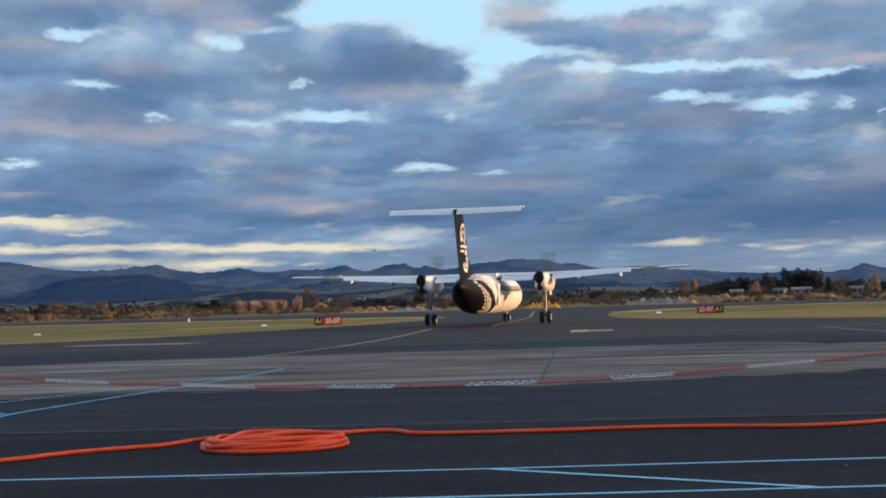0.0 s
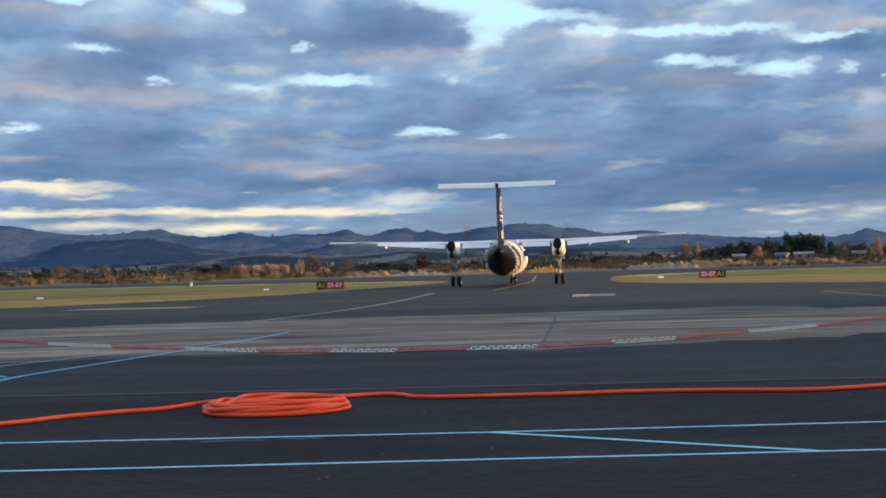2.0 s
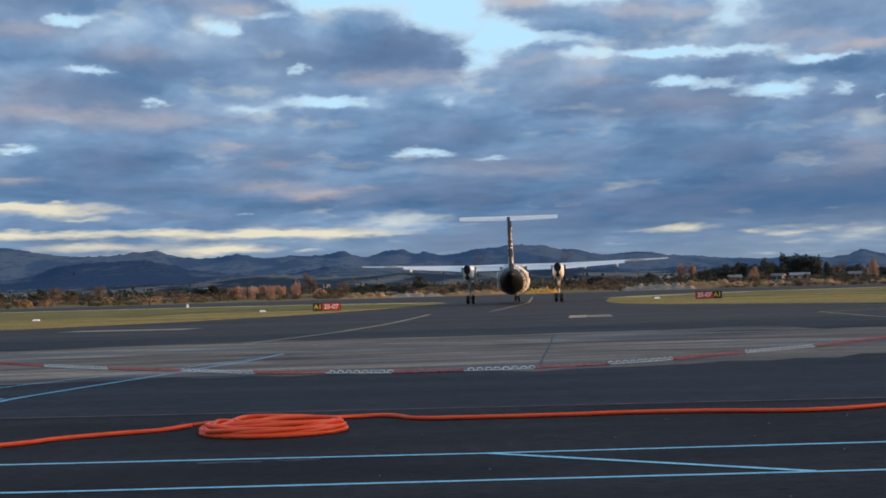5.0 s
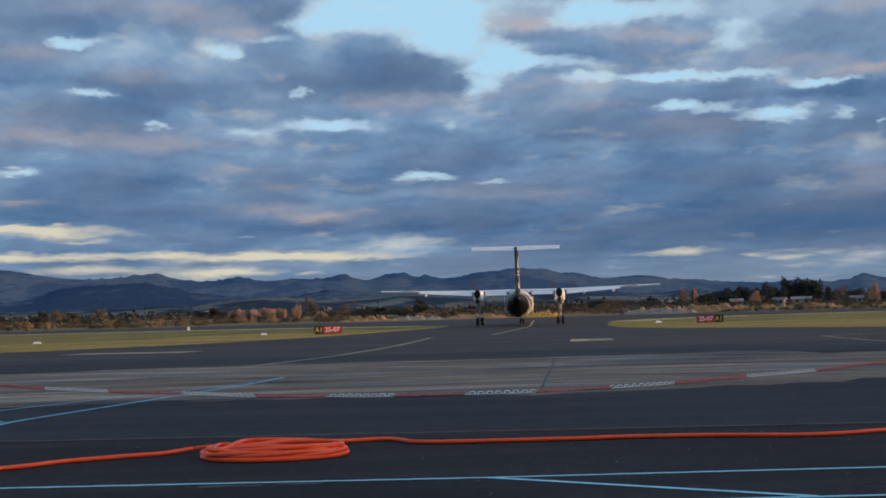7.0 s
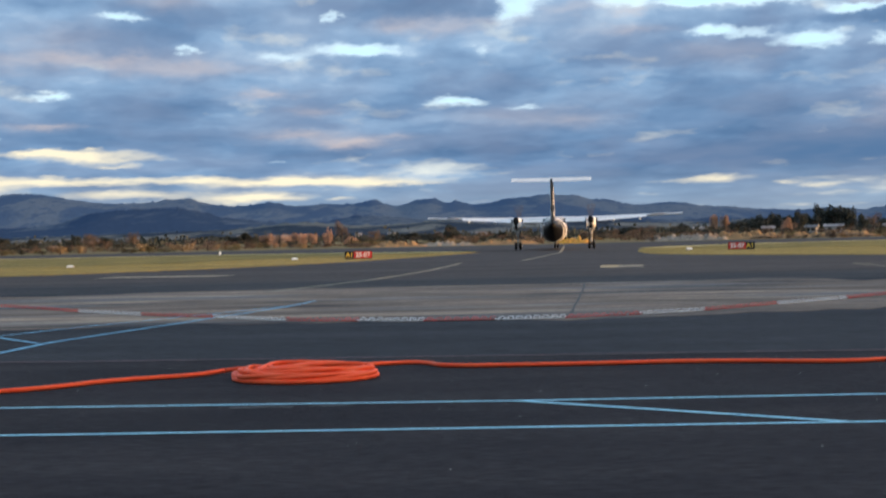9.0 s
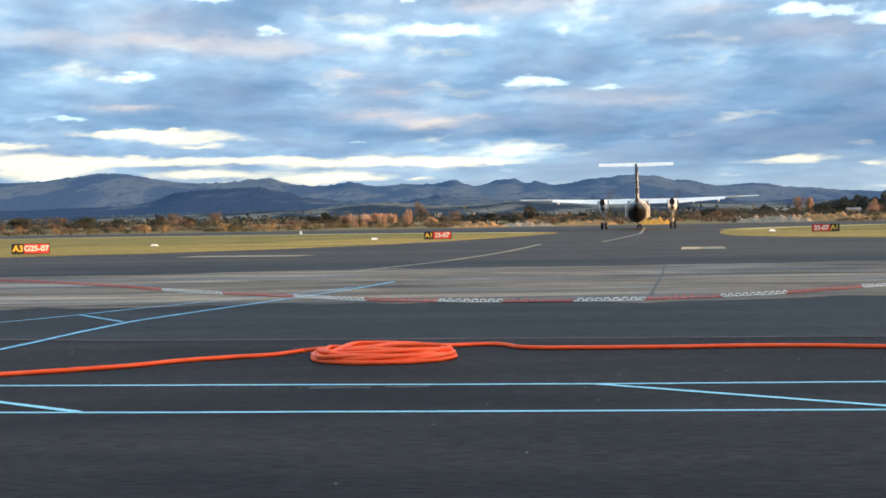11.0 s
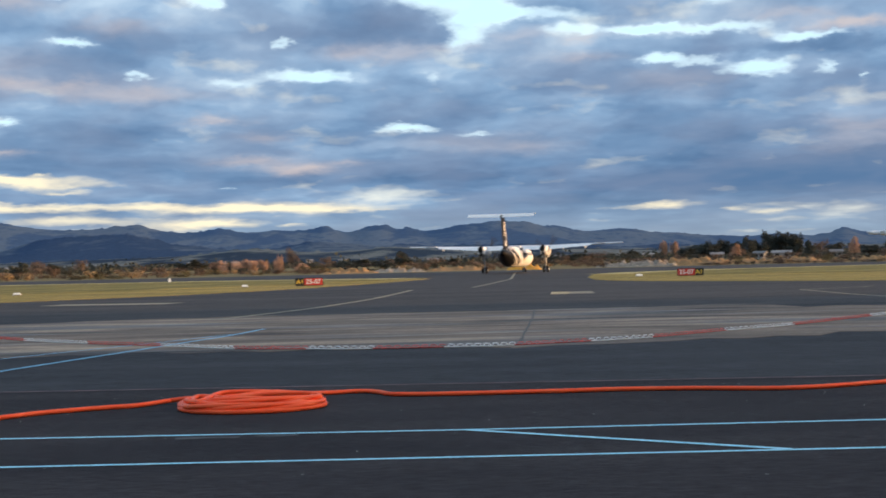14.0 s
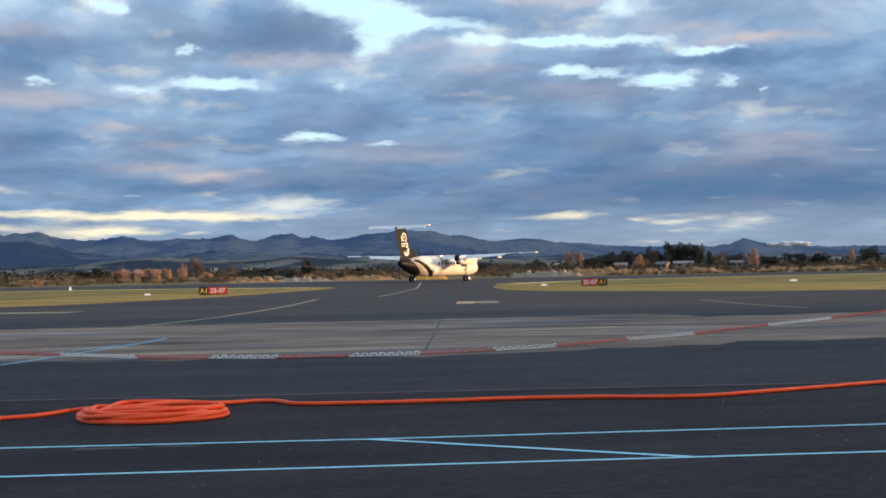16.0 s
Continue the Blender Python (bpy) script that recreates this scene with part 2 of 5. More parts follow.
def material(name, base, rough=0.7, metal=0.0, spots=None, scale=3.0, grain=0.0, grain_scale=60.0, bump=0.0, bump_scale=40.0,
             coords="Object", random_tone=0.0, spec=0.5, stretch=None, coat=0.0):
    """Principled surface with stains at one scale, grain at another, and fine relief."""
    m = bpy.data.materials.new(name)
    m.use_nodes = True
    k = Nodes(m.node_tree)
    where = k.add("ShaderNodeTexCoord").outputs[coords]
    if stretch:
        where = k.vec("MULTIPLY", where, stretch)
    colour = (*base, 1.0)
    if spots:
        f = k.range(k.noise(where, scale, 5, 0.6).outputs["Fac"], 0.36, 0.66)
        colour = k.mix(f, base, spots)
    if grain:
        g = k.range(k.noise(where, grain_scale, 3, 0.7).outputs["Fac"], 0.3, 0.7, 1 - grain, 1 + grain)
        colour = k.mix(1.0, colour, k.add("ShaderNodeCombineColor", (g, g, g)).outputs[0], "MULTIPLY")
    if random_tone:
        r = k.range(k.add("ShaderNodeObjectInfo").outputs["Random"], 0.0, 1.0, 1 - random_tone, 1 + random_tone)
        colour = k.mix(1.0, colour, k.add("ShaderNodeCombineColor", (r, r, r)).outputs[0], "MULTIPLY")
    p = k.add("ShaderNodeBsdfPrincipled")
    for key, v in (("Base Color", colour), ("Roughness", rough), ("Metallic", metal), ("Specular IOR Level", spec), ("Coat Weight", coat)):
        k.put(p.inputs[key], v)
    if bump:
        b = k.add("ShaderNodeBump")
        k.put(b.inputs["Strength"], bump)
        k.put(b.inputs["Distance"], 0.02)
        k.put(b.inputs["Height"], k.noise(where, bump_scale, 4, 0.6).outputs["Fac"])
        k.put(p.inputs["Normal"], b.outputs[0])
    out = k.add("ShaderNodeOutputMaterial")
    k.put(out.inputs[0], p.outputs[0])
    return m


ASPHALT = material("asphalt", (0.0245, 0.0233, 0.0285), 0.85, spots=(0.043, 0.040, 0.0445), scale=0.5, grain=0.5, grain_scale=14, bump=0.6, bump_scale=60, spec=0.08, stretch=(0.35, 1.3, 1))
ASPHALT_OLD = material("taxiway_asphalt", (0.031, 0.0315, 0.037), 0.8, spots=(0.058, 0.057, 0.061), scale=0.16, grain=0.4, grain_scale=2.2, bump=0.4, bump_scale=40, spec=0.14, stretch=(0.3, 1.4, 1))

ASPHALT_SEALED = material("sealed_asphalt", (0.0275, 0.031, 0.039), 0.85, spots=(0.045, 0.0485, 0.057), scale=0.5, grain=0.5, grain_scale=10, bump=0.6, bump_scale=50, spec=0.12, stretch=(0.2, 1.3, 1))


def streaked_concrete():
    """Old concrete: long tyre-worn streaks, dark stains, pale scoured patches."""
    m = bpy.data.materials.new("worn_concrete")
    m.use_nodes = True
    k = Nodes(m.node_tree)
    where = k.add("ShaderNodeTexCoord").outputs["Object"]
    streak = k.noise(k.vec("MULTIPLY", where, (0.13, 1.0, 1.0)), 0.7, 6, 0.66, 1.2).outputs["Fac"]
    blotch = k.noise(k.vec("MULTIPLY", where, (0.25, 0.7, 1.0)), 0.45, 5, 0.6, 0.8).outputs["Fac"]
    hue = k.noise(k.vec("MULTIPLY", where, (0.3, 1.0, 1.0)), 0.33, 3, 0.5).outputs["Fac"]
    grain = k.noise(where, 5.0, 4, 0.7).outputs["Fac"]
    tone = k.math("ADD", k.math("ADD", k.math("MULTIPLY", streak, 0.6), k.math("MULTIPLY", blotch, 0.5)), k.math("MULTIPLY", k.math("SUBTRACT", grain, 0.5), 0.22))
    warm = k.ramp(k.range(tone, 0.41, 0.71), [(0.0, (0.060, 0.052, 0.052)), (0.3, (0.140, 0.112, 0.096)), (0.65, (0.235, 0.185, 0.150)), (1.0, (0.46, 0.37, 0.28))])
    cool = k.ramp(k.range(tone, 0.41, 0.71), [(0.0, (0.044, 0.047, 0.055)), (0.3, (0.105, 0.108, 0.118)), (0.65, (0.185, 0.188, 0.195)), (1.0, (0.33, 0.335, 0.335))])
    p = k.add("ShaderNodeBsdfPrincipled")
    k.put(p.inputs["Base Color"], k.mix(k.range(hue, 0.50, 0.68), warm, cool))
    k.put(p.inputs["Roughness"], 0.8)
    k.put(p.inputs["Specular IOR Level"], 0.1)
    b = k.add("ShaderNodeBump")
    for key, v in (("Strength", 0.4), ("Distance", 0.02), ("Height", k.noise(where, 30.0, 4, 0.6).outputs["Fac"])):
        k.put(b.inputs[key], v)
    k.put(p.inputs["Normal"], b.outputs[0])
    k.put(k.add("ShaderNodeOutputMaterial").inputs[0], p.outputs[0])
    return m


CONCRETE = streaked_concrete()
SEALANT = material("joint_sealant", (0.035, 0.035, 0.038), 0.7, grain=0.2)
GRASS = material("mown_grass", (0.325, 0.235, 0.075), 0.9, spots=(0.185, 0.155, 0.048), scale=0.12, grain=0.6, grain_scale=3, bump=0.9, bump_scale=8, spec=0.1, stretch=(0.35, 1.5, 1))
GRASS_LONG = material("longer_grass", (0.125, 0.115, 0.040), 0.9, spots=(0.28, 0.215, 0.07), scale=0.15, grain=0.45, grain_scale=3, bump=0.9, bump_scale=8, spec=0.1)
GRASS_DRY = material("dry_grass_edge", (0.52, 0.44, 0.22), 0.9, spots=(0.36, 0.31, 0.13), scale=0.3, grain=0.3, grain_scale=5, spec=0.1)
EARTH = material("rough_pasture", (0.13, 0.115, 0.055), 0.95, spots=(0.20, 0.155, 0.08), scale=0.04, grain=0.35, grain_scale=2.5, spec=0.1)
BLUE_PAINT = material("blue_marking_paint", (0.25, 0.62, 0.82), 0.6, spots=(0.33, 0.70, 0.87), scale=3, grain=0.25, grain_scale=30)
BLUE_WORN = material("worn_blue_marking_paint", (0.13, 0.38, 0.58), 0.7, spots=(0.20, 0.52, 0.74), scale=3, grain=0.35, grain_scale=20)
MAROON_PAINT = material("faded_maroon_marking_paint", (0.20, 0.115, 0.125), 0.8, spots=(0.13, 0.085, 0.095), scale=2, grain=0.3, grain_scale=30)
YELLOW_PAINT = material("yellow_marking_paint", (0.46, 0.35, 0.17), 0.7, spots=(0.30, 0.25, 0.15), scale=1.5, grain=0.3, grain_scale=10)
PALE_PAINT = material("faded_yellow_marking_paint", (0.26, 0.225, 0.15), 0.75, spots=(0.16, 0.15, 0.12), scale=1.2, grain=0.3, grain_scale=20)
HOSE = material("orange_hose_rubber", (1.0, 0.088, 0.020), 0.5, spots=(1.0, 0.125, 0.035), scale=4, spec=0.35, grain=0.06, grain_scale=40, bump=0.25, bump_scale=60)
LINK_RED = material("red_chain_plastic", (0.66, 0.085, 0.075), 0.5, grain=0.2, random_tone=0.2)
LINK_WHITE = material("white_chain_plastic", (0.86, 0.87, 0.88), 0.5, grain=0.12, random_tone=0.08)

# ---- mesh helpers ----


def mesh_of(name, verts, faces, mats, smooth=False):
    me = bpy.data.meshes.new(name)
    me.from_pydata([tuple(v) for v in verts], [], [tuple(f) for f in faces])
    for m in (mats if isinstance(mats, (list, tuple)) else [mats]):
        me.materials.append(m)
    if smooth:
        me.shade_smooth()
    me.update()
    return me


def part(name, data, material=None, parent=None, label=""):
    """One mesh object out of a bmesh or a mesh, under a thing or a part."""
    if isinstance(data, bmesh.types.BMesh):
        me = bpy.data.meshes.new(name)
        bmesh.ops.recalc_face_normals(data, faces=data.faces)
        data.to_mesh(me)
        data.free()
    else:
        me = data
    if material is not None and not me.materials:
        me.materials.append(material)
    ob = new(name, me)
    if parent is not None:
        ob.parent = parent
    if label:
        ob["label"] = label
    return ob


def box_bm(x0, x1, y0, y1, z0, z1, bevel=0.0, bm=None):
    bm = bm or bmesh.new()
    made = bmesh.ops.create_cube(bm, size=1.0, matrix=Matrix.Translation(((x0 + x1) / 2, (y0 + y1) / 2, (z0 + z1) / 2)) @ Matrix.Diagonal((x1 - x0, y1 - y0, z1 - z0, 1)))
    if bevel:
        edges = {e for v in made["verts"] for e in v.link_edges}
        bmesh.ops.bevel(bm, geom=list(edges), offset=bevel, segments=2, affect="EDGES")
    return bm


def slab(name, outline, z0, z1, mat, kind="structure", label="", category=""):
    """A flat body with a thickness over an outline in plan."""
    n = len(outline)
    verts = [(x, y, z0) for x, y in outline] + [(x, y, z1) for x, y in outline]
    faces = [tuple(range(2 * n - 1, n - 1, -1))[::-1]] + [(i, (i + 1) % n, n + (i + 1) % n, n + i) for i in range(n)]
    ob = new(name, mesh_of(name, verts, faces, mat))
    return tagged(ob, label, category, "", kind)


def ribbon(name, points, width, z, mat, label, ragged=0.0, category="marking"):
    """A painted line on the pavement along points, with slightly uneven edges."""
    rnd = random.Random(len(points) * 31 + int(width * 1000))
    fine = []
    for (xa, ya), (xb, yb) in zip(points, points[1:]):
        n = max(2, int(math.hypot(xb - xa, yb - ya) / 0.35))
        fine += [(xa + (xb - xa) * i / n, ya + (yb - ya) * i / n) for i in range(n)]
    fine.append(points[-1])
    verts, faces = [], []
    for i, (x, y) in enumerate(fine):
        xa, ya = fine[max(i - 1, 0)]
        xb, yb = fine[min(i + 1, len(fine) - 1)]
        d = Vector((xb - xa, yb - ya)).normalized()
        for s in (-1, 1):
            w = width / 2 + rnd.uniform(-ragged, ragged)
            verts.append((x - d.y * w * s, y + d.x * w * s, z))
        if i:
            faces.append((2 * i - 2, 2 * i - 1, 2 * i + 1, 2 * i))
    return tagged(new(name, mesh_of(name, verts, faces, mat)), label, category, "", "structure")


def spline(points, step=0.05):
    """Smooth 3D polyline through the points."""
    pts = [Vector(p) for p in points]
    pts = [2 * pts[0] - pts[1]] + pts + [2 * pts[-1] - pts[-2]]
    out = []
    for a, b, c, d in zip(pts, pts[1:], pts[2:], pts[3:]):
        n = max(2, int((c - b).length / step))
        for i in range(n):
            t = i / n
            out.append(0.5 * ((2 * b) + (c - a) * t + (2 * a - 5 * b + 4 * c - d) * t * t + (3 * b - a - 3 * c + d) * t ** 3))
    out.append(pts[-2])
    return out


def tube(points, radius, sides=8, closed=False):
    """Verts and faces of a round tube along points; radius is a number or a function of the share of the way."""
    verts, faces, n = [], [], len(points)
    for i, p in enumerate(points):
        a = points[(i - 1) % n if closed else max(i - 1, 0)]
        b = points[(i + 1) % n if closed else min(i + 1, n - 1)]
        d = (b - a).normalized()
        side = d.cross(Vector((0, 0, 1)))
        side = side.normalized() if side.length > 1e-4 else Vector((1, 0, 0))
        upward = side.cross(d)
        r = radius(i / (n - 1)) if callable(radius) else radius
        for k in range(sides):
            a2 = 2 * math.pi * k / sides
            verts.append(p + side * math.cos(a2) * r + upward * math.sin(a2) * r)
    for i in range(n if closed else n - 1):
        for k in range(sides):
            j = (i + 1) % n
            faces.append((i * sides + k, i * sides + (k + 1) % sides, j * sides + (k + 1) % sides, j * sides + k))
    if not closed:
        faces += [tuple(range(sides))[::-1], tuple((n - 1) * sides + k for k in range(sides))]
    return verts, faces


# ---- ground ----
def ground():
    verts, faces, n = [], [], 48
    rings = [0.0, 60, 140, 215, 260, 320, 420, 600, 900, 1400, 2200, 3400, 4900]
    verts.append((0, 0, -0.05))
    for r in rings[1:]:
        for i in range(n):
            a = 2 * math.pi * i / n
            verts.append((r * math.sin(a), r * math.cos(a), -0.05 if r < 250 else -0.05 + 0.3 * noise.noise(Vector((r * 0.01, i * 0.7, 3)))))
    faces += [(0, 1 + (i + 1) % n, 1 + i) for i in range(n)]
    for k in range(len(rings) - 2):
        for i in range(n):
            a, b = 1 + k * n, 1 + (k + 1) * n
            faces.append((a + i, a + (i + 1) % n, b + (i + 1) % n, b + i))
    tagged(new("ground", mesh_of("ground", verts, faces, EARTH, True)), "rough brown and green pasture beyond the airfield", "ground", "", "structure")


ground()
slab("taxiway", [(-260, 46), (260, 46), (260, 222), (-260, 212)], -0.04, 0.0, ASPHALT_OLD, label="grey worn asphalt of the taxiway and runway", category="taxiway")
slab("apron", [(-260, -30), (260, -30), (260, 10.2), (14, 18.6), (6.1, 18.95), (-0.05, 19.3), (-6.0, 19.65), (-8.5, 20.1), (-14, 21.0), (-260, 46)], -0.04, 0.0, ASPHALT, label="dark new asphalt apron before the terminal", category="apron")
slab("sealed_strip", [(260, 10.2), (260, 46), (-260, 46), (-14, 21.0), (-8.5, 20.1), (-6.0, 19.65), (-0.05, 19.3), (6.1, 18.95), (14, 18.6)], -0.04, 0.0, ASPHALT_SEALED, label="blue-grey sealed asphalt strip beside the concrete", category="apron")

# ---- light grey concrete strip of slabs ----
def concrete_strip():
    rnd = random.Random(12)

    def ragged(points, depth):
        out = []
        for (xa, ya), (xb, yb) in zip(points, points[1:]):
            n = max(1, int(abs(xb - xa) / 0.8))
            for i in range(n):
                x, y = xa + (xb - xa) * i / n, ya + (yb - ya) * i / n
                out.append((x, y + depth * (noise.noise(Vector((x * 0.35, depth, 1))) + 0.5 * rnd.uniform(-1, 1))))
        return out + [points[-1]]

    near = ragged([(-60, 27.2), (-16, 27.3), (-9, 27.2), (-4, 27.9), (1, 27.3), (5, 27.6), (9, 29.0), (14, 29.2), (60, 30)], 0.85)
    far = ragged([(60, 43.5), (18, 44.2), (12.2, 43.4), (11.5, 46.8), (-7, 46.4), (-14, 44.6), (-60, 44)], 0.9)
    base = slab("concrete_strip", near + far, -0.02, 0.006, CONCRETE, label="pale worn concrete strip between asphalt, streaked and stained", category="concrete")
    joint = ribbon("joint", [(1.96, 28.3), (2.6, 34.6), (3.2, 40.6), (3.68, 45.9)], 0.06, 0.011, SEALANT, "dark sealed joint across the concrete", 0.02, "joint")
    return base


concrete_strip()

# ---- grass islands beside the taxiway ----
GRASS_L = [(-140, 47), (-60, 60), (-24.4, 74.6), (-16.6, 82.3), (-11.5, 91), (-7.8, 100.5), (-3.6, 115), (-0.6, 129), (0.4, 134), (-0.3, 137.5), (-4, 142), (-16, 153), (-28, 160), (-55, 166), (-140, 172)]
GRASS_R = [(15.3, 127), (14.0, 117), (13.3, 107), (13.6, 100.6), (15.4, 95), (19, 89), (25.2, 80.5), (33, 76.5), (60, 73), (140, 70), (140, 172), (54.5, 167), (34, 160), (22, 148), (17.2, 138)]
slab("grass_west", GRASS_L, -0.03, 0.012, GRASS, label="mown yellow-green grass beside the taxiway", category="grass")
slab("grass_east", GRASS_R, -0.03, 0.012, GRASS, label="mown yellow-green grass beside the taxiway", category="grass")
slab("long_grass_west", [(-140, 78), (-60, 88), (-30, 100), (-16, 112), (-6, 128), (-2.2, 134), (-5, 139.5), (-17, 150), (-29, 156.5), (-56, 162), (-140, 168)], 0.012, 0.026, GRASS_LONG, label="longer dark green grass band", category="grass")
slab("long_grass_east", [(24, 122), (40, 112), (70, 105), (140, 100), (140, 168), (56, 163), (36, 156), (24, 144), (20.5, 134)], 0.012, 0.026, GRASS_LONG, label="longer dark green grass band", category="grass")

# ---- painted lines ----
ribbon("blue_line", [(-7.5, 14.33), (-4.7, 14.21), (0.35, 14.0), (4.5, 13.98), (8.5, 14.0)], 0.085, 0.005, BLUE_PAINT, "bright blue painted line on dark asphalt", 0.004)
ribbon("blue_line", [(-7.0, 12.3), (-3.7, 12.15), (3.25, 12.02), (7.5, 11.95)], 0.085, 0.005, BLUE_PAINT, "bright blue painted line on dark asphalt", 0.004)
ribbon("blue_diagonal", [(0.4, 13.98), (3.24, 12.03)], 0.10, 0.008, BLUE_PAINT, "bright blue diagonal line joining two lines", 0.004)
ribbon("blue_corner", [(-4.40, 12.2), (-5.4, 12.88), (-6.6, 13.7)], 0.10, 0.008, BLUE_PAINT, "bright blue diagonal line joining two lines", 0.004)
ribbon("blue_far_line", [(-7.95, 15.0), (-7.8, 17.5), (-7.68, 19.5), (-7.62, 21.2), (-7.45, 23.4), (-7.05, 25.1), (-6.3, 28.0), (-4.83, 34.2), (-4.4, 37)], 0.12, 0.012, BLUE_WORN, "worn blue painted line across asphalt and concrete", 0.012)
ribbon("blue_far_line", [(-11.5, 20.5), (-9.36, 24.58), (-8.15, 27.6), (-6.2, 31.5), (-4.92, 34.58)], 0.09, 0.012, BLUE_WORN, "worn blue painted line across asphalt and concrete", 0.012)
ribbon("blue_link", [(-9.05, 25.2), (-7.6, 23.3)], 0.09, 0.015, BLUE_WORN, "short worn blue line", 0.01)
ribbon("maroon_line", [(-14, 21.0), (-8.5, 20.1), (-6.0, 19.65), (-0.05, 19.3), (6.1, 18.95), (14, 18.6)], 0.07, 0.005, MAROON_PAINT, "thin faded maroon line on asphalt", 0.012)
ribbon("yellow_curve", [(-6.9, 44.0), (-6.3, 46.2), (-5.2, 50.2), (-4.2, 54.6), (-3.2, 60.5), (-2.35, 66.8), (-1.3, 77.6), (-0.9, 83)], 0.32, 0.010, PALE_PAINT, "faded yellow curved lead-in line", 0.03)
ribbon("holding_bar", [(6.3, 68.2), (7.2, 68.1)], 4.6, 0.006, YELLOW_PAINT, "yellow painted bar on the taxiway", 0.04)
ribbon("holding_bar", [(7.2, 68.1), (8.4, 68.0)], 4.2, 0.006, PALE_PAINT, "faded end of the yellow bar", 0.08)
ribbon("centre_line", [(3.0, 86.8), (5.0, 101), (7.6, 121), (10.3, 158), (11.5, 175)], 0.26, 0.006, PALE_PAINT, "yellow taxiway centre line", 0.03)
ribbon("curved_line", [(22, 66.5), (17.7, 63.8), (17.4, 56), (17.7, 49.5)], 0.2, 0.006, PALE_PAINT, "faded curved line on the taxiway", 0.03)
ribbon("faded_line", [(-18.5, 67.2), (-16.2, 66.6), (-12.1, 65.5)], 2.4, 0.006, PALE_PAINT, "faded painted bar on the taxiway", 0.06)

ribbon("dry_edge_west", [(-140, 171), (-55, 164.5), (-28, 158.5), (-16, 151.5), (-4, 141), (-1.2, 137.5)], 4.5, 0.032, GRASS_DRY, "pale dry grass along the runway edge", 0.5, "grass")
ribbon("dry_edge_east", [(18.2, 137), (23, 147), (34.5, 158.5), (55, 165.5), (140, 171)], 4.5, 0.032, GRASS_DRY, "pale dry grass along the runway edge", 0.5, "grass")

ribbon("tar_patch", [(-2.55, 13.86), (-2.2, 13.9), (-1.9, 13.87)], 0.10, 0.004, SEALANT, "dark tar patch beside a blue line", 0.035, "patch")
ribbon("tar_patch", [(-1.75, 13.92), (-1.3, 13.9)], 0.07, 0.004, SEALANT, "dark tar patch beside a blue line", 0.03, "patch")

# ---- pale grit on the apron ----
def grit():
    rnd = random.Random(77)
    verts, faces = [], []
    for _ in range(90):
        x, y = rnd.uniform(-8, 8), rnd.uniform(6.5, 19)
        w, h, a = rnd.uniform(0.005, 0.014), rnd.uniform(0.003, 0.008), rnd.uniform(0, 6.28)
        b = len(verts)
        verts += [(x + math.cos(a + t) * w * q, y + math.sin(a + t) * w * q, 0.0) for t, q in ((0, 1), (1.5, 0.7), (3.2, 1.0), (4.6, 0.8))] + [(x, y, h)]
        faces += [(b, b + 1, b + 4), (b + 1, b + 2, b + 4), (b + 2, b + 3, b + 4), (b + 3, b, b + 4)]
    stone = material("pale_grit", (0.34, 0.33, 0.31), 0.9, grain=0.2)
    tagged(new("grit", mesh_of("grit", verts, faces, stone)), "scattered pale grit on the dark asphalt", "grit", "", "stuff")


grit()

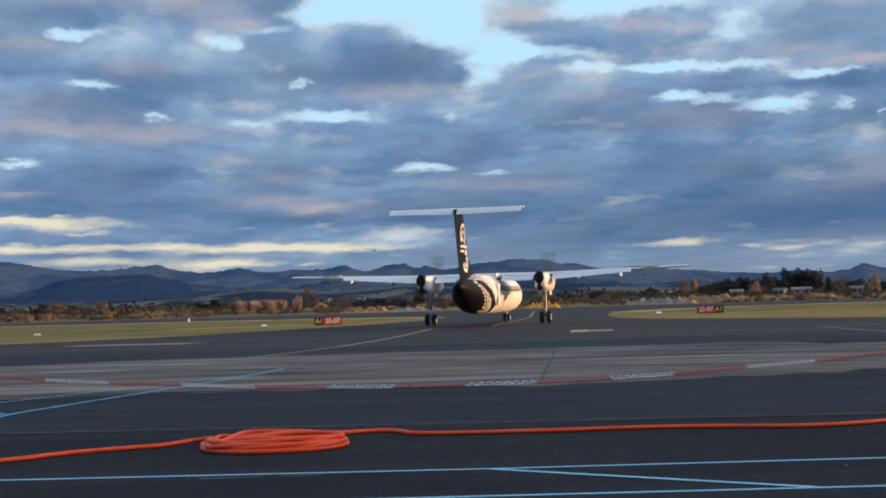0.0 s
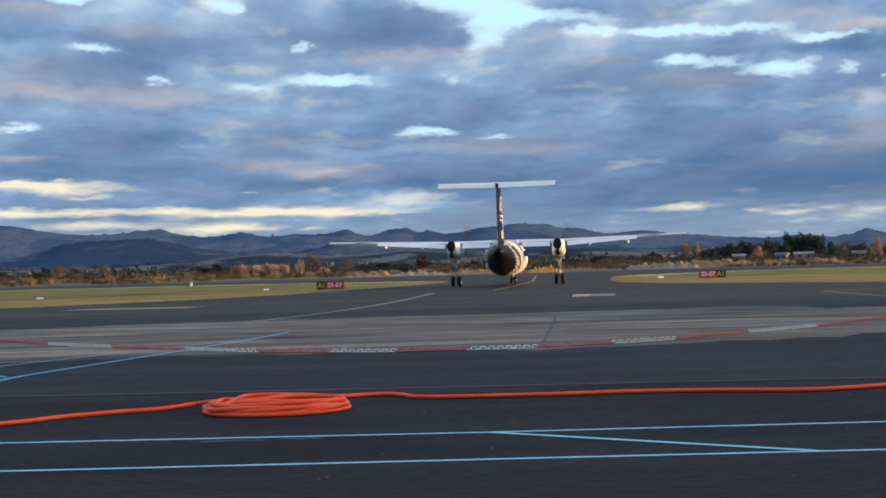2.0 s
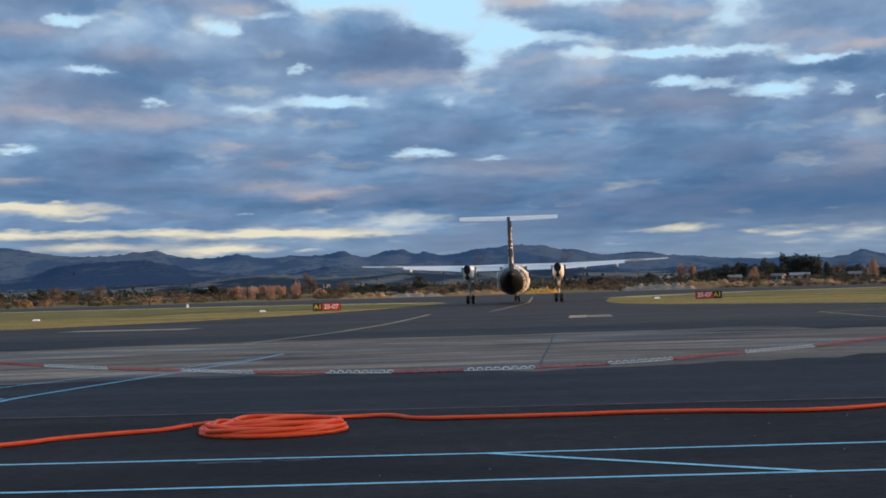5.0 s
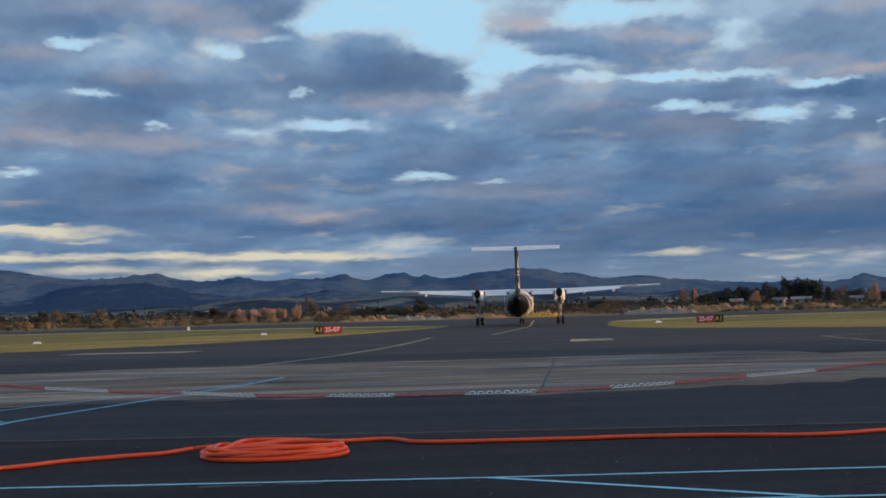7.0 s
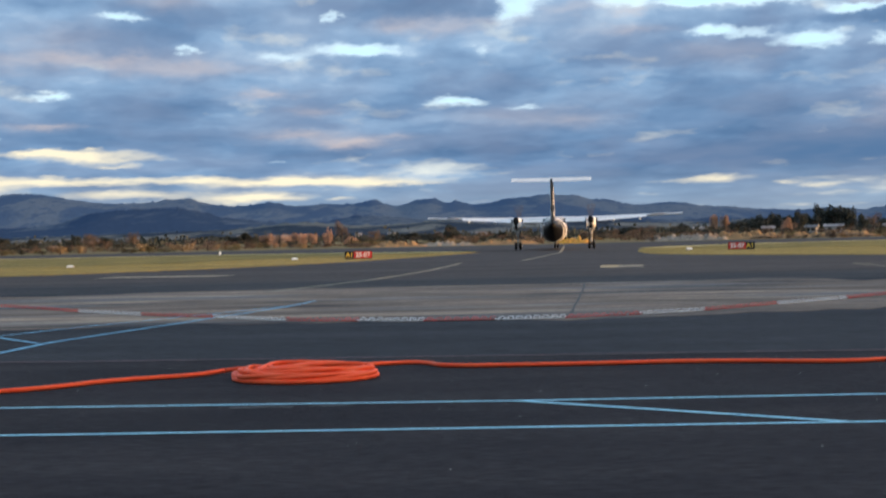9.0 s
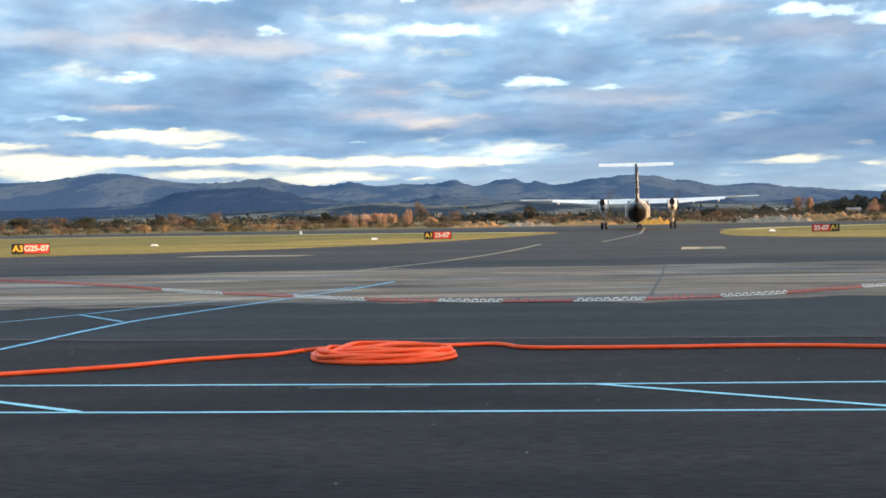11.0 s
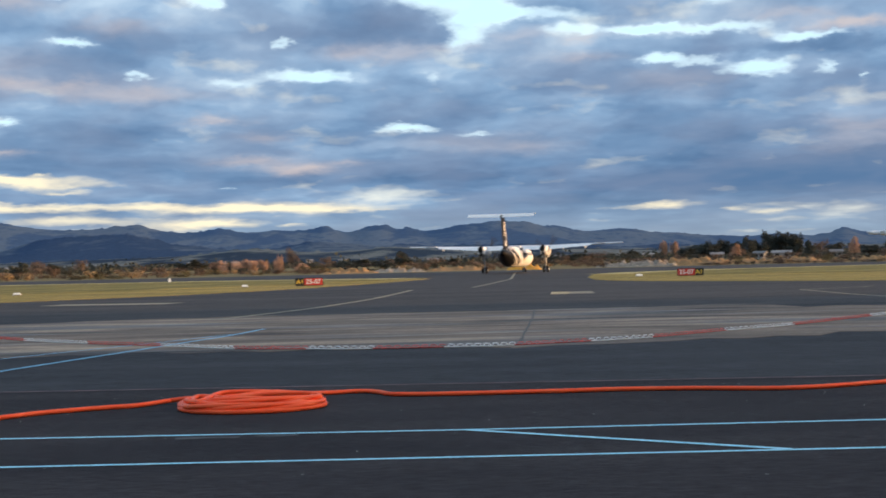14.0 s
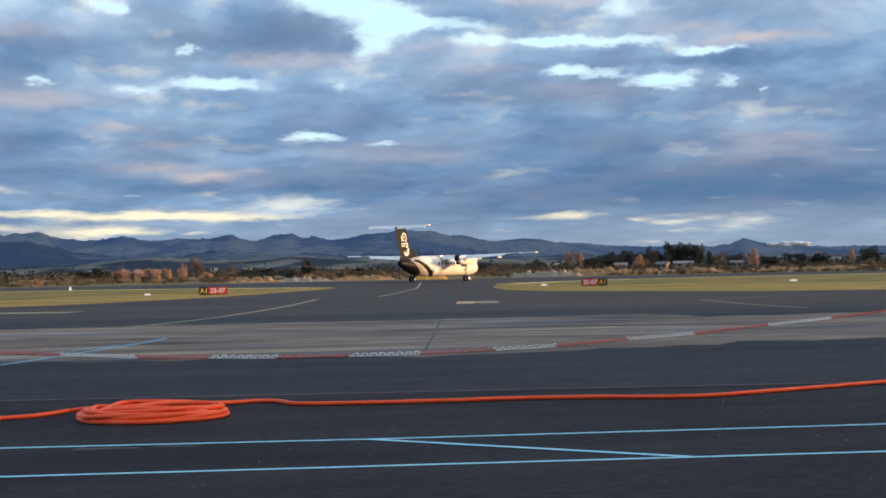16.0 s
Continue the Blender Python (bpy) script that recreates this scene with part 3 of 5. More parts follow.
# ---- orange hose with its coil ----
def hose():
    rnd = random.Random(4)
    cx, cy, r = -2.13, 16.72, 0.029
    pts = [(-9.5, 13.6, r), (-7.2, 14.9, r), (-5.28, 16.06, r), (-4.66, 16.7, r), (-4.07, 17.1, r), (-3.6, 17.35, r), (-3.25, 17.65, r + 0.02), (-2.95, 17.55, r + 0.05)]
    # loose loops of differing size, thrown down one over the other
    loops = [(0.0, 0.0, 0.89, 0.82, 0), (0.03, -0.10, 0.84, 0.66, 3), (-0.05, -0.02, 0.83, 0.76, -4), (0.02, -0.22, 0.80, 0.50, 5), (-0.04, 0.06, 0.78, 0.72, -7), (0.10, -0.16, 0.76, 0.34, 17), (0.0, 0.10, 0.74, 0.66, 6), (0.16, -0.10, 0.68, 0.30, 12)]
    for n, (ox, oy, rx, ry, lean) in enumerate(loops):
        for i in range(14):
            a = radians(125) - 2 * math.pi * i / 14
            lift = r + 0.012 * n + 0.020 * (1 + math.sin(2 * a + n * 1.7)) * (n > 0)
            u, v = rx * math.cos(a), ry * 0.9 * math.sin(a)
            c, s = math.cos(radians(lean)), math.sin(radians(lean))
            pts.append((cx + ox + u * c - v * s + rnd.uniform(-0.012, 0.012), cy + oy + u * s + v * c + rnd.uniform(-0.012, 0.012), lift))
    pts += [(-2.0, 17.5, 0.14), (-1.55, 18.05, 0.06), (-1.2, 18.42, r), (-0.84, 18.50, r), (-0.62, 18.30, r), (-0.42, 17.98, r), (0.2, 17.86, r), (1.54, 17.84, r), (2.4, 17.9, r),
            (3.39, 17.80, r), (3.9, 17.66, r), (4.5, 17.53, r), (5.1, 17.62, r), (5.85, 17.95, r), (6.8, 18.35, r), (7.92, 18.86, r), (10.5, 19.6, r)]
    pts = [(x, y - (0.27 if i < 8 or i >= 8 + 14 * len(loops) else 0.0), z) for i, (x, y, z) in enumerate(pts)]
    base = tagged(new("hose"), "long bright orange hose with a loose coil on the asphalt", "hose")
    way = spline(pts, 0.045)
    first = min(range(len(way)), key=lambda i: (way[i] - Vector((-3.25, 17.38, r + 0.02))).length)
    last = max(i for i, p in enumerate(way) if (p - Vector((-1.55, 17.78, 0.06))).length < 0.05)
    for name, run in (("hose_length", way[:first + 1]), ("coil", way[first:last + 1]), ("hose_length", way[last:])):
        v, f = tube(run, r, 10)
        part(name, mesh_of(name, v, f, HOSE, True), None, base)


hose()


# ---- red and white plastic chain lying on the apron ----
def chain():
    chain_base = tagged(new("plastic_chain"), "red and white plastic barrier chain lying on the apron", "chain")
    way = spline([(-19, 42.6, 0), (-15, 39.4, 0), (-11.92, 36.4, 0), (-9.95, 34.0, 0), (-7.7, 31.8, 0), (-5.86, 30.3, 0), (-4.0, 28.65, 0), (-2.46, 28.0, 0), (-1.07, 27.56, 0), (0.39, 27.5, 0),
                  (1.77, 27.65, 0), (3.36, 28.3, 0), (4.8, 29.15, 0), (6.84, 31.08, 0), (8.85, 32.8, 0), (11.8, 36.2, 0), (14.93, 39.7, 0), (18.8, 44.6, 0), (21, 47.5, 0)], 0.01)
    way = [p + Vector((0, -0.22, 0)) for p in way]
    length, wide, wire = 0.116, 0.060, 0.0086
    outline = []
    for i in range(10):
        a = 2 * math.pi * (i + 0.5) / 10
        outline.append(Vector((math.cos(a) * wide / 2 + 0.0, math.sin(a) * wide / 2 + (length - wide) / 2 * (1 if math.sin(a) >= 0 else -1), 0)))
    v, f = tube(outline, wire, 4, True)
    meshes = {c: mesh_of("link_" + c, v, f, m, True) for c, m in (("red", LINK_RED), ("white", LINK_WHITE))}
    marks = [-9.95, -7.85, -5.85, -3.97, -2.46, -1.07, 0.39, 1.77, 3.36, 4.82, 6.84, 8.85, 11.85, 14.93, 18.8]
    rnd, gone, count, rest = random.Random(8), 0.0, 0, {"red": ([], []), "white": ([], [])}
    for a, b in zip(way, way[1:]):
        gone += (b - a).length
        if gone < 0.084:
            continue
        gone = 0.0
        count += 1
        band = sum(a.x > m for m in marks)
        colour = "red" if band % 2 == 0 else "white"
        d = (b - a).normalized()
        heading = math.degrees(math.atan2(d.y, d.x)) - 90
        m = pose(a.x, a.y, 0, 0, 0, heading) @ pose(0, 0, 0.044 if count % 2 else 0.020, 0, (68 if count % 2 else -14) + rnd.uniform(-9, 9), rnd.uniform(-7, 7))
        if -7.4 < a.x < 9.0:
            link = part("link", meshes[colour], None, chain_base)
            link.matrix_basis = m
        else:
            vs, fs = rest[colour]
            fs += [tuple(len(vs) + j for j in face) for face in f]
            vs += [m @ p for p in v]
    for colour, m in (("red", LINK_RED), ("white", LINK_WHITE)):
        far_links = part("chain_end", mesh_of("chain_end", *rest[colour], m, True), None, chain_base)
        far_links["kind"] = "stuff"


chain()

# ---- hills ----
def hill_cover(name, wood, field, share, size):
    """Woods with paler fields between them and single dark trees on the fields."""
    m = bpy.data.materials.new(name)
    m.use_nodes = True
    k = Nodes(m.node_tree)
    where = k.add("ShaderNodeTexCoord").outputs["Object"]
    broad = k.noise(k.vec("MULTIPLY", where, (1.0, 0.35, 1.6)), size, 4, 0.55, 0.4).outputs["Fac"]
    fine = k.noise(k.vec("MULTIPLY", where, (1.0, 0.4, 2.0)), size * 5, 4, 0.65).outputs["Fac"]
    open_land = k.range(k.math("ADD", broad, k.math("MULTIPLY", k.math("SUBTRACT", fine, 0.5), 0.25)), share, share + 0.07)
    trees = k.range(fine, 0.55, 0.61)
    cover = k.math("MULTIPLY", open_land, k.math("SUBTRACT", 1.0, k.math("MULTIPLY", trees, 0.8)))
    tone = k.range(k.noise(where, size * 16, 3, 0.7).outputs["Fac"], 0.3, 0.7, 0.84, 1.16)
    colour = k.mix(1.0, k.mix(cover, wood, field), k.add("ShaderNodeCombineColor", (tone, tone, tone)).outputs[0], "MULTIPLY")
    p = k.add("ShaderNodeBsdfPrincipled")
    # normals bent mostly upward, evening out sun and shade over the slopes
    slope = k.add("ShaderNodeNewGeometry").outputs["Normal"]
    even_normal = k.vec("NORMALIZE", k.vec("ADD", k.vec("MULTIPLY", slope, (0.3, 0.3, 0.3)), (0.0, -0.25, 0.6)))
    for key, v in (("Base Color", colour), ("Roughness", 0.95), ("Specular IOR Level", 0.0), ("Normal", even_normal)):
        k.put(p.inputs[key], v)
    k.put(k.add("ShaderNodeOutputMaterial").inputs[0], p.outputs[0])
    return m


# blue of aerial haze is mixed into these colours, more with distance
HILL_BACK = hill_cover("hazed_distant_hills", (0.058, 0.104, 0.190), (0.104, 0.148, 0.215), 0.475, 0.0050)
HILL_FRONT = hill_cover("hazed_wooded_hills", (0.038, 0.070, 0.135), (0.088, 0.124, 0.176), 0.525, 0.0065)
HILL_FIELDS = hill_cover("hazed_farmed_foothills", (0.036, 0.055, 0.084), (0.150, 0.168, 0.172), 0.475, 0.0095)


def lerp_steps(steps, x):
    for (xa, ya), (xb, yb) in zip(steps, steps[1:]):
        if x <= xb:
            return ya + (yb - ya) * max(0.0, min(1.0, (x - xa) / (xb - xa)))
    return steps[-1][1]


def ridge(name, far, deep, floor, peaks, mat, label, rough, seed):
    """A range of hills: floor gives the skyline's height in degrees by azimuth, peaks add (azimuth, height, width)."""
    verts, faces, na, nd = [], [], 1300, 20
    for i in range(na + 1):
        az = -50 + 100 * i / na
        low = lerp_steps(floor, az)
        summit = sum(h * math.exp(-((az - a) / w) ** 2) for a, h, w in peaks)
        shaggy = noise.fractal(Vector((az * 2.3, seed, 0)), 0.8, 2.0, 5) * 0.7 + max(0.0, noise.noise(Vector((az * 17, seed, 4))) - 0.1) * 0.9
        for j in range(nd + 1):
            s = j / nd
            r = far - deep * (1 - s)
            rise = math.sin(min(1.0, s * 1.06) * math.pi / 2) ** 1.5
            p = Vector((r * math.sin(radians(az)) / 420, r * math.cos(radians(az)) / 420, seed))
            fold = noise.fractal(p, 1.0, 2.0, 3) * 0.16 * (1 - 0.75 * s)
            z = math.tan(radians(max(0.02, low * (rise + fold * s * (1.3 - s)) + summit * s ** 2.2 + shaggy * rough * s ** 30))) * r + 1.0
            verts.append((r * math.sin(radians(az)), r * math.cos(radians(az)), z - (8 if j == 0 else 0)))
    for i in range(na):
        for j in range(nd):
            a = i * (nd + 1) + j
            faces.append((a, a + nd + 1, a + nd + 2, a + 1))
    tagged(new(name, mesh_of(name, verts, faces, mat, True)), label, "hills", "", "structure")


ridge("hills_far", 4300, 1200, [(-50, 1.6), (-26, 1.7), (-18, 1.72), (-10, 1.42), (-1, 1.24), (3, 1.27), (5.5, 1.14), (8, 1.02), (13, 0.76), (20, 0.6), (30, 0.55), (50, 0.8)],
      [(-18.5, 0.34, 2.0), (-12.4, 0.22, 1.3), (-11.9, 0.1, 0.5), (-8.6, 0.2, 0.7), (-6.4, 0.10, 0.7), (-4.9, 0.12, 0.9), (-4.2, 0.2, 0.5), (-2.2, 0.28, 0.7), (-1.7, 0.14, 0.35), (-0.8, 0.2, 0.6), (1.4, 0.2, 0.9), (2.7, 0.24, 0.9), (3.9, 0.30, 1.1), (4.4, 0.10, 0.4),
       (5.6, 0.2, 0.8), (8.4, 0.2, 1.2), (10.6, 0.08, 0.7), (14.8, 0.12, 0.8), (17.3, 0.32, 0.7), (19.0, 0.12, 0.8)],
      HILL_BACK, "distant bush-covered hills under evening cloud, blue-grey with haze in their colour", 0.085, 3.0)
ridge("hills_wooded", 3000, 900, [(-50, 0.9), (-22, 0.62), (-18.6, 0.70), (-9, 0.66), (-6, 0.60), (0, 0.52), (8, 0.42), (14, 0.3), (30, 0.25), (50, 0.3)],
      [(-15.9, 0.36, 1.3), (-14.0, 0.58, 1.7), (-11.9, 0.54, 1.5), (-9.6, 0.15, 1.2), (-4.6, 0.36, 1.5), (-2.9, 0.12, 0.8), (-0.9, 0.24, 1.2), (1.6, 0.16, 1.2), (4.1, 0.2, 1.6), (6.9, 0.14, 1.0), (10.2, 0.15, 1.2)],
      HILL_FRONT, "dark wooded spur of hills, bluish haze in its colour", 0.10, 11.0)
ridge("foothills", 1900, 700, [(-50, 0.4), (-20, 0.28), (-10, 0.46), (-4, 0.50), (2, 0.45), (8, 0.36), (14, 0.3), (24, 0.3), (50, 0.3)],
      [(-7.4, 0.24, 1.8), (-1.4, 0.18, 1.6), (2.2, 0.10, 1.0), (5.2, 0.16, 1.6), (12, 0.12, 1.6)], HILL_FIELDS, "low farmed foothills with pale fields and dark trees, slight haze in their colour", 0.12, 23.0)

# ---- trees and scrub ----
BARK = material("bark", (0.075, 0.055, 0.042), 0.9, grain=0.3, grain_scale=6)


def foliage(name, base, other, tone=0.2):
    m = material(name, base, 0.85, spots=other, scale=0.9, grain=0.35, grain_scale=5, random_tone=tone, spec=0.15)
    return m


LEAF_DARK = foliage("dark_evergreen_leaf", (0.048, 0.056, 0.052), (0.066, 0.070, 0.058))
LEAF_BROWN = foliage("brown_scrub_twig", (0.135, 0.100, 0.082), (0.185, 0.130, 0.094))
LEAF_GOLD = foliage("golden_dry_scrub", (0.36, 0.26, 0.145), (0.24, 0.17, 0.10))
LEAF_RUST = foliage("rust_bare_twig", (0.48, 0.31, 0.225), (0.36, 0.23, 0.165))
LEAF_OLIVE = foliage("olive_scrub_leaf", (0.105, 0.095, 0.048), (0.15, 0.125, 0.06))


def crown_mesh(mat, seed, shape, count, leaf):
    """Many small leaf clumps set in a few uneven lobes; unit height and unit half width."""
    rnd = random.Random(seed)
    if shape == "column":
        lobes = [(rnd.uniform(-0.55, 0.55), rnd.uniform(-0.4, 0.4), rnd.uniform(0.25, 0.8), rnd.uniform(0.22, 0.4), rnd.uniform(0.2, 0.34)) for _ in range(9)]
    elif shape == "bush":
        lobes = [(rnd.uniform(-0.7, 0.7), rnd.uniform(-0.6, 0.6), rnd.uniform(0.15, 0.6), rnd.uniform(0.28, 0.5), rnd.uniform(0.2, 0.36)) for _ in range(8)]
    else:
        lobes = [(rnd.uniform(-0.62, 0.62), rnd.uniform(-0.6, 0.6), rnd.uniform(0.34, 0.84), rnd.uniform(0.25, 0.42), rnd.uniform(0.12, 0.22)) for _ in range(12)]
    verts, faces = [], []
    for _ in range(count):
        lx, ly, lz, lr, lh = rnd.choice(lobes)
        d = Vector((rnd.gauss(0, 1), rnd.gauss(0, 1), rnd.gauss(0, 1))).normalized() * rnd.uniform(0.45, 1.08)
        c = Vector((lx + d.x * lr, ly + d.y * lr, max(0.03, lz + d.z * lh)))
        u = Vector((rnd.gauss(0, 1), rnd.gauss(0, 1), rnd.gauss(0, 0.7))).normalized()
        w = u.cross(Vector((rnd.gauss(0, 1), rnd.gauss(0, 1), rnd.gauss(0, 1)))).normalized()
        s = leaf * rnd.uniform(0.5, 1.3)
        b = len(verts)
        tall = 2.0 if shape == "column" else 1.0
        for p, q in ((-1, -0.6), (0.2, -1), (1, 0.3), (0, 1)):
            o = u * p * s + w * q * s
            verts.append((c.x + o.x, c.y + o.y, max(0.0, c.z + o.z * 0.5 * tall)))
        faces.append((b, b + 1, b + 2, b + 3))
    return mesh_of("crown", verts, faces, mat)


def trunk_mesh(seed, shape):
    rnd = random.Random(seed)
    verts, faces = [], []
    top = 0.9 if shape == "column" else 0.72
    lines = [([Vector((0, 0, -0.02)), Vector((0.02, 0.01, top * 0.5)), Vector((0.0, 0.02, top))], 0.085)]
    for i in range(9):
        a, z = rnd.uniform(0, 6.28), rnd.uniform(0.15, 0.6)
        out, rise = (0.35, 0.34) if shape == "column" else (0.65, 0.22)
        lines.append(([Vector((0, 0, z)), Vector((math.cos(a) * out * 0.5, math.sin(a) * out * 0.5, z + rise * 0.45)), Vector((math.cos(a) * out, math.sin(a) * out, z + rise))], 0.035))
    for pts, r in lines:
        v, f = tube(pts, lambda s, r=r: r * (1 - 0.8 * s), 5)
        faces += [tuple(len(verts) + j for j in face) for face in f]
        verts += v
    return mesh_of("trunk", verts, faces, BARK)


KINDS = {
    "evergreen": (LEAF_DARK, "round", 2400, 0.052, "tree", "dark evergreen tree behind the airfield"),
    "bare_tree": (LEAF_BROWN, "round", 1300, 0.034, "tree", "bare brown winter tree"),
    "poplar": (LEAF_RUST, "column", 1600, 0.036, "tree", "rust-coloured bare poplars lit by low sun"),
    "scrub_gold": (LEAF_GOLD, "bush", 900, 0.05, "bush", "golden dry scrub lit by low sun"),
    "scrub_brown": (LEAF_BROWN, "bush", 900, 0.05, "bush", "brown leafless winter scrub bush"),
    "scrub_dark": (LEAF_DARK, "bush", 900, 0.055, "bush", "dark green bush beyond the runway"),
    "scrub_olive": (LEAF_OLIVE, "bush", 900, 0.052, "bush", "olive green bush beyond the runway"),
}
TREE_MESHES = {}


def tree(kind, az, far, height, half):
    mat, shape, count, leaf, category, label = KINDS[kind]
    seed = int(abs(az * 37 + far)) % 4
    key = (kind, seed)
    if key not in TREE_MESHES:
        TREE_MESHES[key] = (crown_mesh(mat, seed * 13 + len(kind), shape, count, leaf), trunk_mesh(seed + 5, shape))
    crown, trunk = TREE_MESHES[key]
    base = new({"bush": "bush", "tree": "poplar" if kind == "poplar" else "tree"}[category])
    tagged(base, label, category, "scrub along the airfield" if category == "bush" else "trees behind the airfield")
    part("trunk", trunk, None, base)
    part("crown", crown, None, base)
    base.matrix_basis = pose(far * math.sin(radians(az)), far * math.cos(radians(az)), -0.1, 0, 0, (az * 71) % 360) @ Matrix.Diagonal((half, half, height, 1))
    return base


def skyline_height(el, far):
    return 1.74 + far * math.tan(radians(el))


# kind, azimuth, skyline height in degrees, distance, half width
TREES_WEST = [
    ("evergreen", -22, 0.35, 420, 5), ("bare_tree", -20.6, 0.4, 420, 4), ("evergreen", -19.5, 0.35, 420, 4), ("evergreen", -18.2, 0.3, 410, 2.4), ("evergreen", -16.6, 0.36, 410, 4.2), ("bare_tree", -15.8, 0.45, 420, 4.5),
    ("evergreen", -15.3, 0.3, 425, 3), ("bare_tree", -14.2, 0.52, 430, 3.2), ("evergreen", -10.1, 0.2, 440, 4), ("evergreen", -9.4, 0.34, 440, 5), ("poplar", -8.9, 0.2, 330, 1.8), ("poplar", -8.5, 0.3, 330, 2.4),
    ("poplar", -8.2, 0.28, 318, 2.4), ("poplar", -7.9, 0.24, 335, 2), ("poplar", -7.5, 0.26, 322, 2.4), ("poplar", -7.2, 0.28, 332, 2.2), ("poplar", -6.85, 0.24, 318, 2.2), ("poplar", -6.7, 0.18, 330, 1.5),
    ("poplar", -6.2, 0.3, 316, 1.6), ("poplar", -6.1, 0.52, 320, 1.1), ("bare_tree", -5.6, 0.8, 520, 3.6),
]
TREES_MIDDLE = [
    ("poplar", -5.2, 0.1, 316, 2.2), ("bare_tree", -4.2, 0.34, 410, 3), ("evergreen", -3.4, 0.15, 400, 3.4), ("evergreen", -2.9, 0.2, 400, 4.5), ("evergreen", -1.9, 0.15, 390, 4.5), ("bare_tree", -1.3, 0.25, 400, 4),
    ("evergreen", -0.95, 0.5, 380, 3.4), ("bare_tree", 0.4, 0.2, 420, 4), ("evergreen", 1.2, 0.12, 400, 4.5), ("evergreen", 5.2, 0.2, 420, 4.5), ("evergreen", 6.3, 0.25, 420, 5), ("bare_tree", 7.2, 0.3, 420, 4),
    ("evergreen", 8.6, 0.3, 430, 5), ("poplar", 9.95, 0.62, 520, 3.1), ("poplar", 10.4, 0.6, 520, 3.1), ("evergreen", 10.9, 0.4, 450, 4), ("evergreen", 11.6, 0.62, 460, 4), ("evergreen", 11.95, 0.5, 455, 4.4),
    ("evergreen", 12.3, 0.74, 460, 4.2), ("poplar", 12.9, 0.5, 430, 2.2), ("evergreen", 13, 0.55, 465, 4),
]
TREES_EAST = [
    ("bare_tree", 13, 0.45, 440, 3), ("evergreen", 13.45, 0.8, 460, 2.6), ("evergreen", 13.9, 0.7, 465, 3.6), ("evergreen", 14.25, 1, 470, 3.4), ("evergreen", 14.5, 0.85, 475, 4.4), ("evergreen", 14.8, 0.95, 470, 4.2),
    ("evergreen", 15.1, 0.9, 475, 4.4), ("evergreen", 15.4, 0.92, 470, 3.8), ("evergreen", 15.9, 0.55, 460, 3), ("bare_tree", 16.3, 0.62, 470, 3.6), ("evergreen", 16.9, 0.45, 480, 4), ("poplar", 17.6, 0.7, 560, 2.8),
    ("evergreen", 18.2, 0.34, 470, 5), ("evergreen", 19.3, 0.4, 480, 5), ("poplar", 20.2, 0.5, 500, 2), ("evergreen", 20.3, 0.42, 480, 5), ("poplar", 21.5, 0.55, 470, 1.6), ("evergreen", 22.2, 0.64, 480, 4.2),
    ("evergreen", 23.5, 0.45, 480, 5), ("evergreen", 25, 0.5, 480, 5),
]


def vegetation():
    rnd = random.Random(21)
    for kind, az, el, far, half in TREES_WEST + TREES_MIDDLE + TREES_EAST:
        tree(kind, az, far, skyline_height(el, far), half * (0.98 if kind == "evergreen" else 1.0))
    # the low scrub belt beyond the runway
    az = -25.0
    while az < 26.0:
        far = rnd.uniform(238, 300)
        dist_kinds = ["scrub_gold", "scrub_brown", "scrub_brown", "scrub_dark", "scrub_olive"] if -9.5 < az < -3 else ["scrub_brown", "scrub_brown", "scrub_dark", "scrub_olive", "scrub_gold"]
        if 3.2 < az < 6.0:
            far = rnd.uniform(300, 340)
        tree(rnd.choice(dist_kinds), az, far, rnd.uniform(0.7, 2.1), rnd.uniform(1.0, 2.6))
        az += rnd.uniform(0.2, 0.42)
    # low heaps of dark and brown growth along the eastern runway edge
    az = 11.8
    while az < 25.0:
        tree(rnd.choice(["scrub_dark", "scrub_brown", "scrub_brown", "scrub_gold"]), az, rnd.uniform(232, 240), rnd.uniform(0.5, 1.0), rnd.uniform(0.8, 1.6))
        az += rnd.uniform(0.22, 0.5)
    # a darker shelter belt behind it
    az = -25.0
    while az < 26.0:
        far = rnd.uniform(370, 410)
        tree(rnd.choice(["scrub_dark", "scrub_dark", "scrub_brown", "bare_tree"]), az, far, rnd.uniform(1.6, 3.0), rnd.uniform(2.4, 4.0))
        az += rnd.uniform(0.5, 0.9)


vegetation()


def far_wood():
    """Clumps of woods and hedges out on the plain and the foothills."""
    rnd = random.Random(5)
    verts, faces = [], []
    for _ in range(1900):
        az, far = rnd.uniform(-26, 26), rnd.uniform(560, 1180)
        x, y, size = far * math.sin(radians(az)), far * math.cos(radians(az)), rnd.uniform(0.8, 2.4)
        for _ in range(16):
            c = Vector((x + rnd.gauss(0, size * 2.4), y + rnd.gauss(0, size), abs(rnd.gauss(0, size * 0.8))))
            u = Vector((rnd.gauss(0, 1), rnd.gauss(0, 0.4), rnd.gauss(0, 0.6))).normalized() * size * 0.32
            w = Vector((rnd.gauss(0, 0.6), rnd.gauss(0, 0.4), 1)).normalized() * size * 0.3
            b = len(verts)
            verts += [c - u - w * 0.7, c + u - w, c + u * 0.8 + w, c - u * 0.6 + w * 0.8]
            faces.append((b, b + 1, b + 2, b + 3))
    tagged(new("far_woods", mesh_of("far_woods", verts, faces, LEAF_DARK)), "far woods and hedges on the plain", "woods", "", "stuff")


far_wood()

